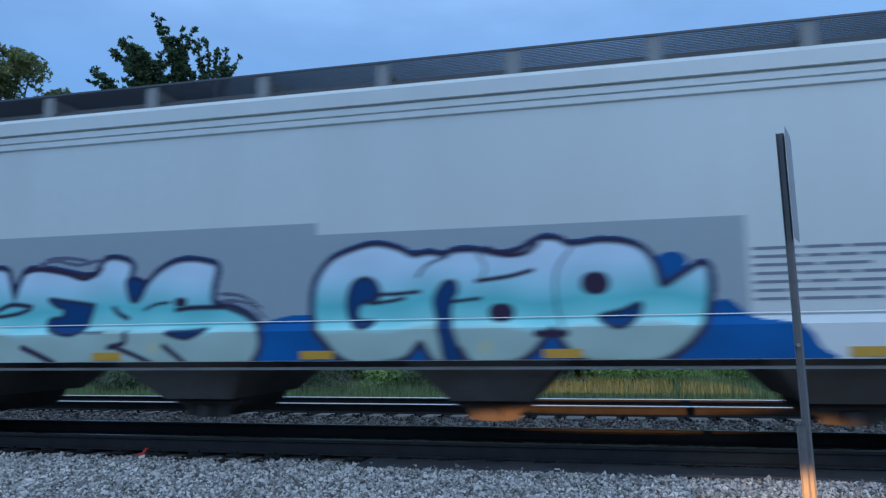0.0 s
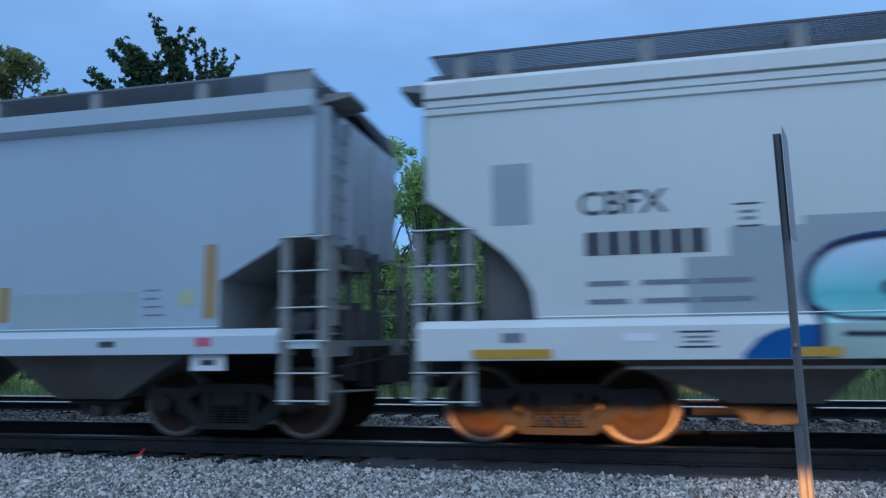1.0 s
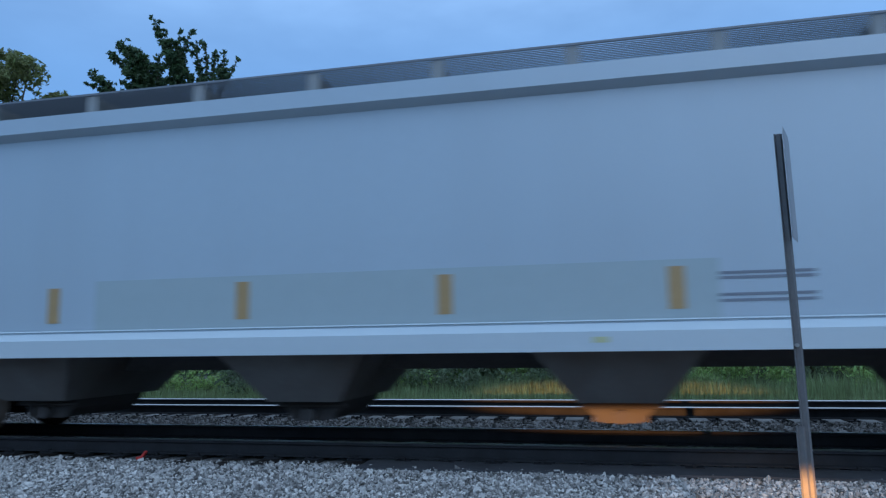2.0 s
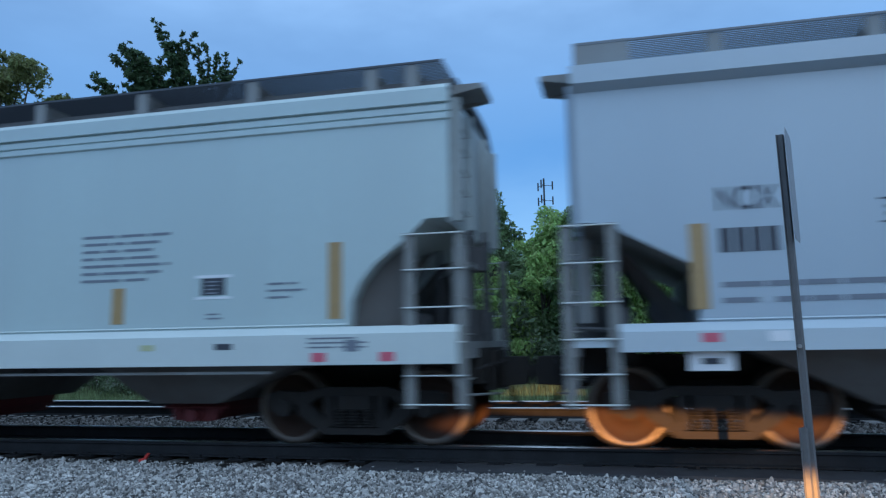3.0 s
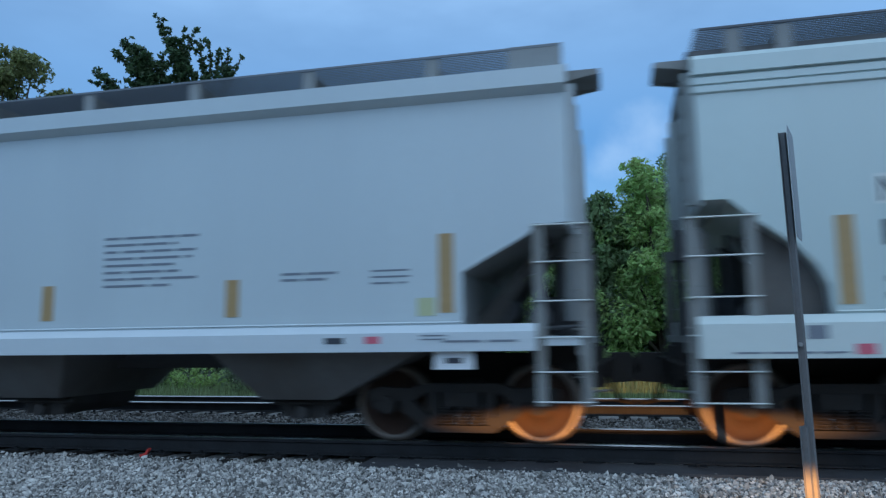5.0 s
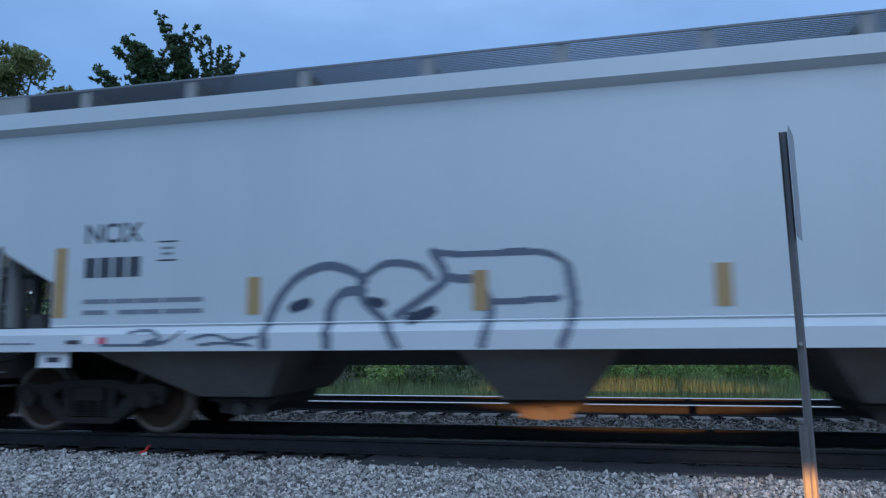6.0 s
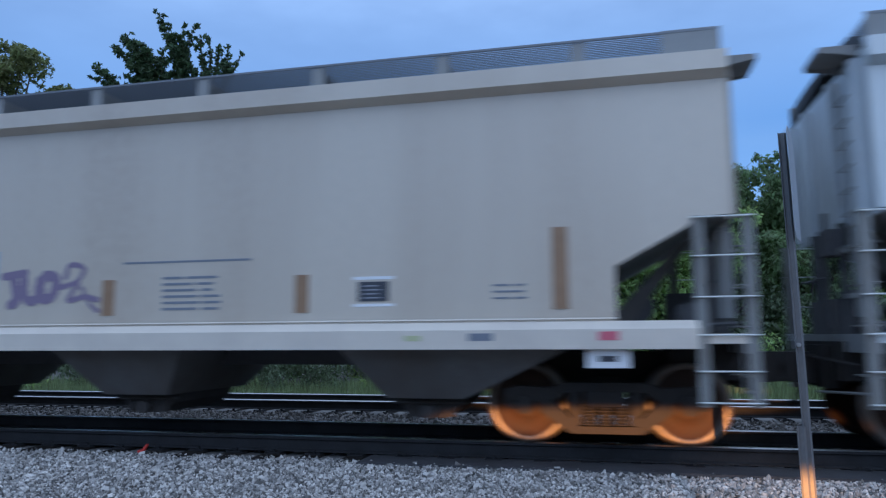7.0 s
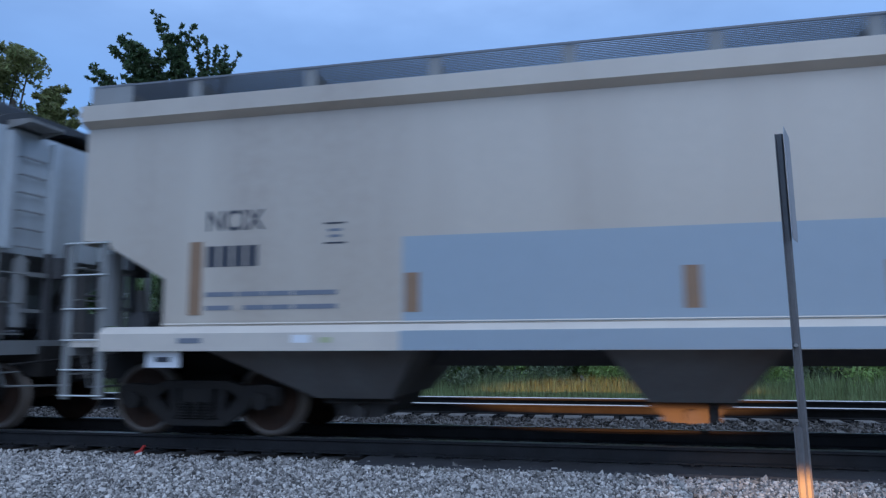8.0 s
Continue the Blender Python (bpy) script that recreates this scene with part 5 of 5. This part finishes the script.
def leaf_cloud(rng, centres, radii, count, size):
    """Leaves as bent quads scattered through clumps, denser towards their shells."""
    centres, radii = np.asarray(centres), np.asarray(radii)
    weight = radii ** 2
    pick = rng.choice(len(centres), count, p=weight / weight.sum())
    d = rng.normal(size=(count, 3))
    d /= np.linalg.norm(d, axis=1)[:, None]
    r = radii[pick] * rng.uniform(0.1, 1.0, count) ** 0.55
    pos = centres[pick] + d * r[:, None] * np.array((1, 1, 0.85))
    n = d * 0.5 + rng.normal(size=(count, 3)) * 0.5 + np.array((0, 0, 0.45))
    n /= np.linalg.norm(n, axis=1)[:, None]
    t = np.cross(n, rng.normal(size=(count, 3)))
    t /= np.linalg.norm(t, axis=1)[:, None] + 1e-9
    b = np.cross(n, t)
    s = size * rng.lognormal(0, 0.25, count)[:, None]
    v = np.stack([pos - t * s, pos - b * s * 0.45 - n * s * 0.15, pos + t * s, pos + b * s * 0.45 - n * s * 0.15], 1)
    k = np.arange(count) * 4
    f = np.concatenate([np.stack([k, k + 1, k + 2], 1), np.stack([k, k + 2, k + 3], 1)])
    return v.reshape(-1, 3), f


def limb(bm, pts, r0, r1, sides=7):
    rings = []
    for i, p in enumerate(pts):
        d = (pts[min(i + 1, len(pts) - 1)] - pts[max(i - 1, 0)]).normalized()
        q = d.to_track_quat("Z", "Y")
        r = r0 + (r1 - r0) * i / (len(pts) - 1)
        rings.append([bm.verts.new(p + q @ Vector((r * math.cos(6.2832 * k / sides), r * math.sin(6.2832 * k / sides), 0))) for k in range(sides)])
    for a, b in zip(rings[:-1], rings[1:]):
        for k in range(sides):
            bm.faces.new((a[k], a[(k + 1) % sides], b[(k + 1) % sides], b[k]))


def build_tree(x, y, height, spread, leaves, size, mat, label, seed, upright=False, low=0.12):
    """Tapered trunk, limbs to every clump, and a crown of leaf clumps with gaps."""
    rng, r = np.random.default_rng(seed), random.Random(seed)
    tree = new("tree")
    tree.location = (x, y, -0.35)
    tagged(tree, label, "tree", group="tree line")
    bm = bmesh.new()
    lean = Vector((r.uniform(-.05, .05), r.uniform(-.05, .05), 1))
    spine = [lean * height * 0.8 * k / 5 + Vector((r.uniform(-.1, .1), r.uniform(-.1, .1), 0)) * (k > 0) for k in range(6)]
    limb(bm, spine, 0.022 * height, 0.006 * height)
    centres, radii = [], []
    n = 26 if not upright else 30
    for k in range(n):
        h = low + (1 - low) * (k + r.random()) / n
        a = r.uniform(0, 6.2832)
        wide = spread * (math.sin(math.pi * min(1.0, 0.12 + 0.86 * h)) ** 0.7) * r.uniform(0.25, 1.0)
        if upright:
            wide = spread * r.uniform(0.15, 1.0) * (1.05 - 0.75 * h)
        c = Vector((wide * math.cos(a), wide * math.sin(a), height * h * (0.96 if not upright else r.uniform(0.85, 1.0))))
        rad = spread * (r.uniform(0.20, 0.38) if not upright else r.uniform(0.08, 0.2))
        base = spine[min(4, max(0, int(h * 4.2)))] * 0.85
        mid = (base + c) / 2 + Vector((r.uniform(-.2, .2), r.uniform(-.2, .2), 0.04 * height))
        limb(bm, [base, mid, c], 0.006 * height, 0.0015 * height, 5)
        centres.append(c), radii.append(rad)
        for j in range(3):
            o = c + Vector((r.uniform(-1, 1), r.uniform(-1, 1), r.uniform(-.4, 1.0))) * rad * 1.25
            limb(bm, [c, o], 0.0015 * height, 0.0006 * height, 4)
            centres.append(o), radii.append(rad * r.uniform(0.3, 0.6))
    part("trunk", bm, M_BARK, tree)
    v, f = leaf_cloud(rng, [tuple(c) for c in centres], radii, leaves, size)
    part("crown", arrays("crown", v, f, mat), None, tree)


def build_shoot_tree():
    """Tall tree whose crown breaks into upright leafy shoots with sky between."""
    rng, r = np.random.default_rng(21), random.Random(21)
    tree = new("tree")
    tree.location = (-19.7, 30, -1.45)
    tagged(tree, "tall open-crowned tree with upright leafy shoots", "tree", group="tree line")
    bm = bmesh.new()
    limb(bm, [Vector((0, 0, 0)), Vector((0.1, 0, 5)), Vector((-0.3, 0, 10))], 0.34, 0.18)
    centres, radii = [], []
    # tip and foot of each shoot (sideways, up), and its width
    for tip_x, tip_z, foot_x, foot_z, wide in ((-1.6, 18.6, -0.3, 15.6, 0.26), (0.3, 17.8, -0.4, 15.9, 0.29), (-0.1, 17.7, -0.3, 16.2, 0.29), (0.7, 17.2, 1.0, 15.2, 0.26), (1.3, 17.0, 1.3, 15.2, 0.23), (1.6, 16.7, 1.5, 15.1, 0.23),
                                     (2.2, 16.6, 2.1, 15.1, 0.23), (2.8, 16.3, 2.2, 15.1, 0.19), (-3.6, 17.8, -2.1, 15.5, 0.35), (-4.0, 17.2, -2.5, 15.7, 0.32), (-3.1, 17.3, -2.4, 15.8, 0.32), (-2.5, 17.2, -2.3, 15.5, 0.39),
                                     (-2.1, 16.7, -1.9, 15.2, 0.45), (-1.5, 16.7, -1.3, 15.1, 0.39), (-0.7, 17.1, -0.3, 15.3, 0.52), (-2.7, 16.4, -2.4, 15.1, 0.58), (-0.4, 16.3, -0.2, 15.2, 0.45), (-5.4, 16.3, -4.1, 15.2, 0.26),
                                     (-5.1, 16.3, -4.0, 15.3, 0.26), (-5.5, 15.8, -4.0, 15.0, 0.23), (-4.5, 15.9, -3.6, 15.0, 0.19), (-3.3, 15.6, -2.5, 15.0, 0.26), (0.3, 15.6, 0.6, 14.9, 0.32), (1.9, 15.7, 2.1, 14.8, 0.29)):
        dy = r.uniform(-0.25, 0.25)
        foot, tip = Vector((foot_x, dy * 0.6, foot_z)), Vector((tip_x, dy, tip_z))
        limb(bm, [Vector((-0.3, 0, 9.5)), Vector((foot_x * 0.6 - 0.1, dy * 0.3, foot_z - 2.4)), foot], 0.13, 0.05, 5)
        bow = (foot + tip) / 2 + Vector((r.uniform(-.12, .12), 0, r.uniform(-.1, .1)))
        limb(bm, [foot, bow, tip], 0.05, 0.010, 5)
        n = max(6, int((tip - foot).length * 5.5))
        for k in range(n):
            t = k / (n - 1)
            p = foot * (1 - t) ** 2 + bow * 2 * t * (1 - t) + tip * t * t
            a = r.uniform(0, 6.2832)
            o = p + Vector((math.cos(a), math.sin(a), r.uniform(0.1, 0.9))) * wide * r.uniform(0.4, 1.7) * (1.15 - 0.5 * t)
            limb(bm, [p, o], 0.014, 0.005, 4)
            centres += [p, o]
            radii += [wide * (0.75 - 0.40 * t), wide * r.uniform(0.30, 0.75)]
    for k in range(26):
        centres.append(Vector((r.uniform(-4.5, 2.6), r.uniform(-1.5, 1.5), r.uniform(11.0, 14.4))))
        radii.append(r.uniform(0.35, 0.6))
    part("trunk", bm, M_BARK, tree)
    v, f = leaf_cloud(rng, [tuple(c) for c in centres], radii, 11000, 0.125)
    part("crown", arrays("crown", v, f, M_LEAF_DARK), None, tree)


DEEP, FRESH = "dense dark green broadleaf tree behind the tracks", "bright green broadleaf tree behind the tracks"
# tops that show above the train
build_shoot_tree()
build_tree(-29.7, 30, 17.1, 4.3, 36000, 0.13, M_LEAF_OLIVE, "olive green broadleaf tree with a rounded crown", 22)
build_tree(-27.0, 30, 14.95, 1.5, 9000, 0.12, M_LEAF_OLIVE, "small olive green tree beside a taller one", 24, low=0.5)
build_tree(-37.5, 33, 19.0, 5.0, 9000, 0.17, M_LEAF, DEEP, 23)
# tree line seen between the cars
for i, (x, y, h, s, mat) in enumerate(((-17.0, 26, 9.0, 3.0, M_LEAF), (-12.5, 25, 8.6, 3.0, M_LEAF), (-8.6, 27, 9.6, 2.9, M_LEAF_LIGHT), (-6.1, 24, 7.8, 2.6, M_LEAF_LIGHT), (-4.6, 29, 7.6, 2.6, M_LEAF),
                                       (-2.1, 24, 5.4, 2.2, M_LEAF_LIGHT), (-0.4, 23, 5.6, 2.0, M_LEAF), (4.6, 29, 8.0, 2.6, M_LEAF), (3.6, 26, 7.0, 2.5, M_LEAF), (6.2, 25, 7.2, 2.6, M_LEAF),
                                       (7.6, 27, 7.0, 2.7, M_LEAF), (10.8, 26, 7.4, 3.0, M_LEAF_LIGHT), (2.6, 31, 8.4, 3.0, M_LEAF), (8.8, 31, 8.3, 3.2, M_LEAF), (14.5, 28, 8.5, 3.4, M_LEAF))):
    build_tree(x, y, h, s, 20000 if abs(x) < 9 else 12000, 0.095, mat, FRESH if mat is M_LEAF_LIGHT else DEEP, 40 + i, low=0.04)


build_tree(1.35, 22.3, 6.9, 2.5, 22000, 0.085, M_LEAF_LIGHT, FRESH, 91, low=0.02)


def build_shrubs():
    rng = np.random.default_rng(77)
    for i in range(17):
        x, y = -24 + 2.0 * i + rng.uniform(-.6, .6), rng.uniform(18.8, 20.6)
        h = rng.uniform(0.9, 1.5) if x < 1.5 else rng.uniform(1.3, 1.8)
        shrub = new("shrub")
        shrub.location = (x, y, -0.35)
        tagged(shrub, "low weedy shrub beside the second track", "shrub", group="verge shrubs")
        cs = [(rng.uniform(-1, 1) * 0.9, rng.uniform(-.5, .5), h * rng.uniform(0.25, 0.8)) for _ in range(14)]
        bm = bmesh.new()
        for c in cs:
            limb(bm, [Vector((c[0] * 0.2, c[1] * 0.2, 0)), Vector(c)], 0.012, 0.004, 4)
        part("stems", bm, M_BARK, shrub)
        v, f = leaf_cloud(rng, cs, [rng.uniform(0.25, 0.45) for _ in cs], 1500, 0.055)
        part("leaves", arrays("leaves", v, f, M_LEAF_LIGHT if x > 1.5 or i % 3 == 0 else M_SHRUB), None, shrub)


build_shrubs()


def build_grass():
    """Tall verge grass as bent blades."""
    rng = np.random.default_rng(5)
    n = 26000
    x, y = rng.uniform(-24, 9, n), rng.uniform(17.3, 21.5, n)
    clump = np.array([noise.noise((a * 0.6, b * 0.6, 9.0)) for a, b in zip(x, y)])
    h = np.clip(0.55 + 0.35 * clump + rng.normal(0, 0.13, n), 0.12, 1.15) * np.interp(x, (-24, -6, 0), (0.55, 0.75, 1.0)) * np.interp(y, (17.3, 18.6), (0.45, 1.0))
    a = rng.uniform(0, 6.2832, n)
    w = rng.uniform(0.008, 0.018, n)
    bx, by = np.cos(a), np.sin(a)
    bend = rng.uniform(0.05, 0.35, n) * h
    z = -0.40
    v = np.stack([np.stack([x - bx * w, y - by * w, np.full(n, z)], 1), np.stack([x + bx * w, y + by * w, np.full(n, z)], 1),
                  np.stack([x + bx * w * .7 - by * bend * .35, y + by * w * .7 + bx * bend * .35, z + h * 0.6], 1), np.stack([x - bx * w * .7 - by * bend * .35, y - by * w * .7 + bx * bend * .35, z + h * 0.6], 1),
                  np.stack([x - by * bend, y + bx * bend, z + h], 1)], 1)
    k = np.arange(n) * 5
    f = np.concatenate([np.stack([k, k + 1, k + 2], 1), np.stack([k, k + 2, k + 3], 1), np.stack([k + 3, k + 2, k + 4], 1)])
    tagged(new("grass", arrays("grass", v.reshape(-1, 3), f, M_GRASS)), "tall green verge grass and weeds", "grass", kind="stuff")


build_grass()


def build_far_woods():
    """Solid band of undergrowth behind the tree line, brush, and an added unseen band behind the camera."""
    rng = np.random.default_rng(13)
    cs = [(rng.uniform(-50, 30), rng.uniform(33, 37), rng.uniform(0.2, 5.2)) for _ in range(420)]
    v, f = leaf_cloud(rng, cs, [rng.uniform(0.9, 1.6) for _ in cs], 70000, 0.27)
    tagged(new("far_leaf_band", arrays("far_leaf_band", v, f, M_LEAF)), "dark undergrowth closing the view behind the trees", "woods", kind="stuff")
    # added out of view, so that the car sides reflect something dark low down
    cs = [(rng.uniform(-70, 60), rng.uniform(-40, -33), rng.uniform(-0.5, 10.0)) for _ in range(640)]
    v, f = leaf_cloud(rng, cs, [rng.uniform(1.4, 2.4) for _ in cs], 56000, 0.55)
    tagged(new("far_leaf_band", arrays("far_leaf_band", v, f, M_LEAF)), "unseen leaf band added behind the camera to darken low reflections", "woods", kind="stuff")
    cs = [(rng.uniform(-26, 13), rng.uniform(21.5, 23.5), rng.uniform(0.0, 2.3)) for _ in range(260)]
    v, f = leaf_cloud(rng, cs, [rng.uniform(0.4, 0.8) for _ in cs], 36000, 0.095)
    tagged(new("brush", arrays("brush", v, f, M_SHRUB)), "dark leafy brush at the foot of the trees", "brush", kind="stuff")


build_far_woods()


def build_mast():
    """Far telecom mast with panel antennas."""
    mast = new("telecom_mast")
    mast.location = (-11.9, 140, 0)
    tagged(mast, "slim grey telecom mast with panel antennas far off", "mast")
    bm = bmesh.new()
    rod(bm, (0, 0, -1), (0, 0, 33.0), 0.17, 8)
    part("pole", bm, M_CAST, mast)
    for z in (31.6, 28.6):
        bm = bmesh.new()
        for a in range(3):
            t = a * 2.094 + 0.3
            c, s = math.cos(t), math.sin(t)
            rod(bm, (0, 0, z), (c * 1.7, s * 1.7, z), 0.06, 5)
            box(bm, c * 1.7 - .13, c * 1.7 + .13, s * 1.7 - .13, s * 1.7 + .13, z - 0.8, z + 0.8)
        part("antenna_frame", bm, M_CAST, mast)


build_mast()
build_ties()


# ---- what moves ----
SPEED = 10.65


def motions():
    """The train rolls past at a steady speed; each wheelset turns with it."""
    for car, middle, wheels in CARS:
        walk(car, [(t, pose(middle + SPEED * t, TRACK_1, 0)) for t in (0, 2, 4, 6, 8)])
        for k, wheel in enumerate(wheels):
            at = wheel.location.copy()
            rows = []
            for i in range(0, 241):
                t = i / 30
                rows.append((t, Matrix.Translation(at) @ Matrix.Rotation(SPEED * t / RADIUS + 0.7 * k, 4, "Y")))
            walk(wheel, rows)


motions()
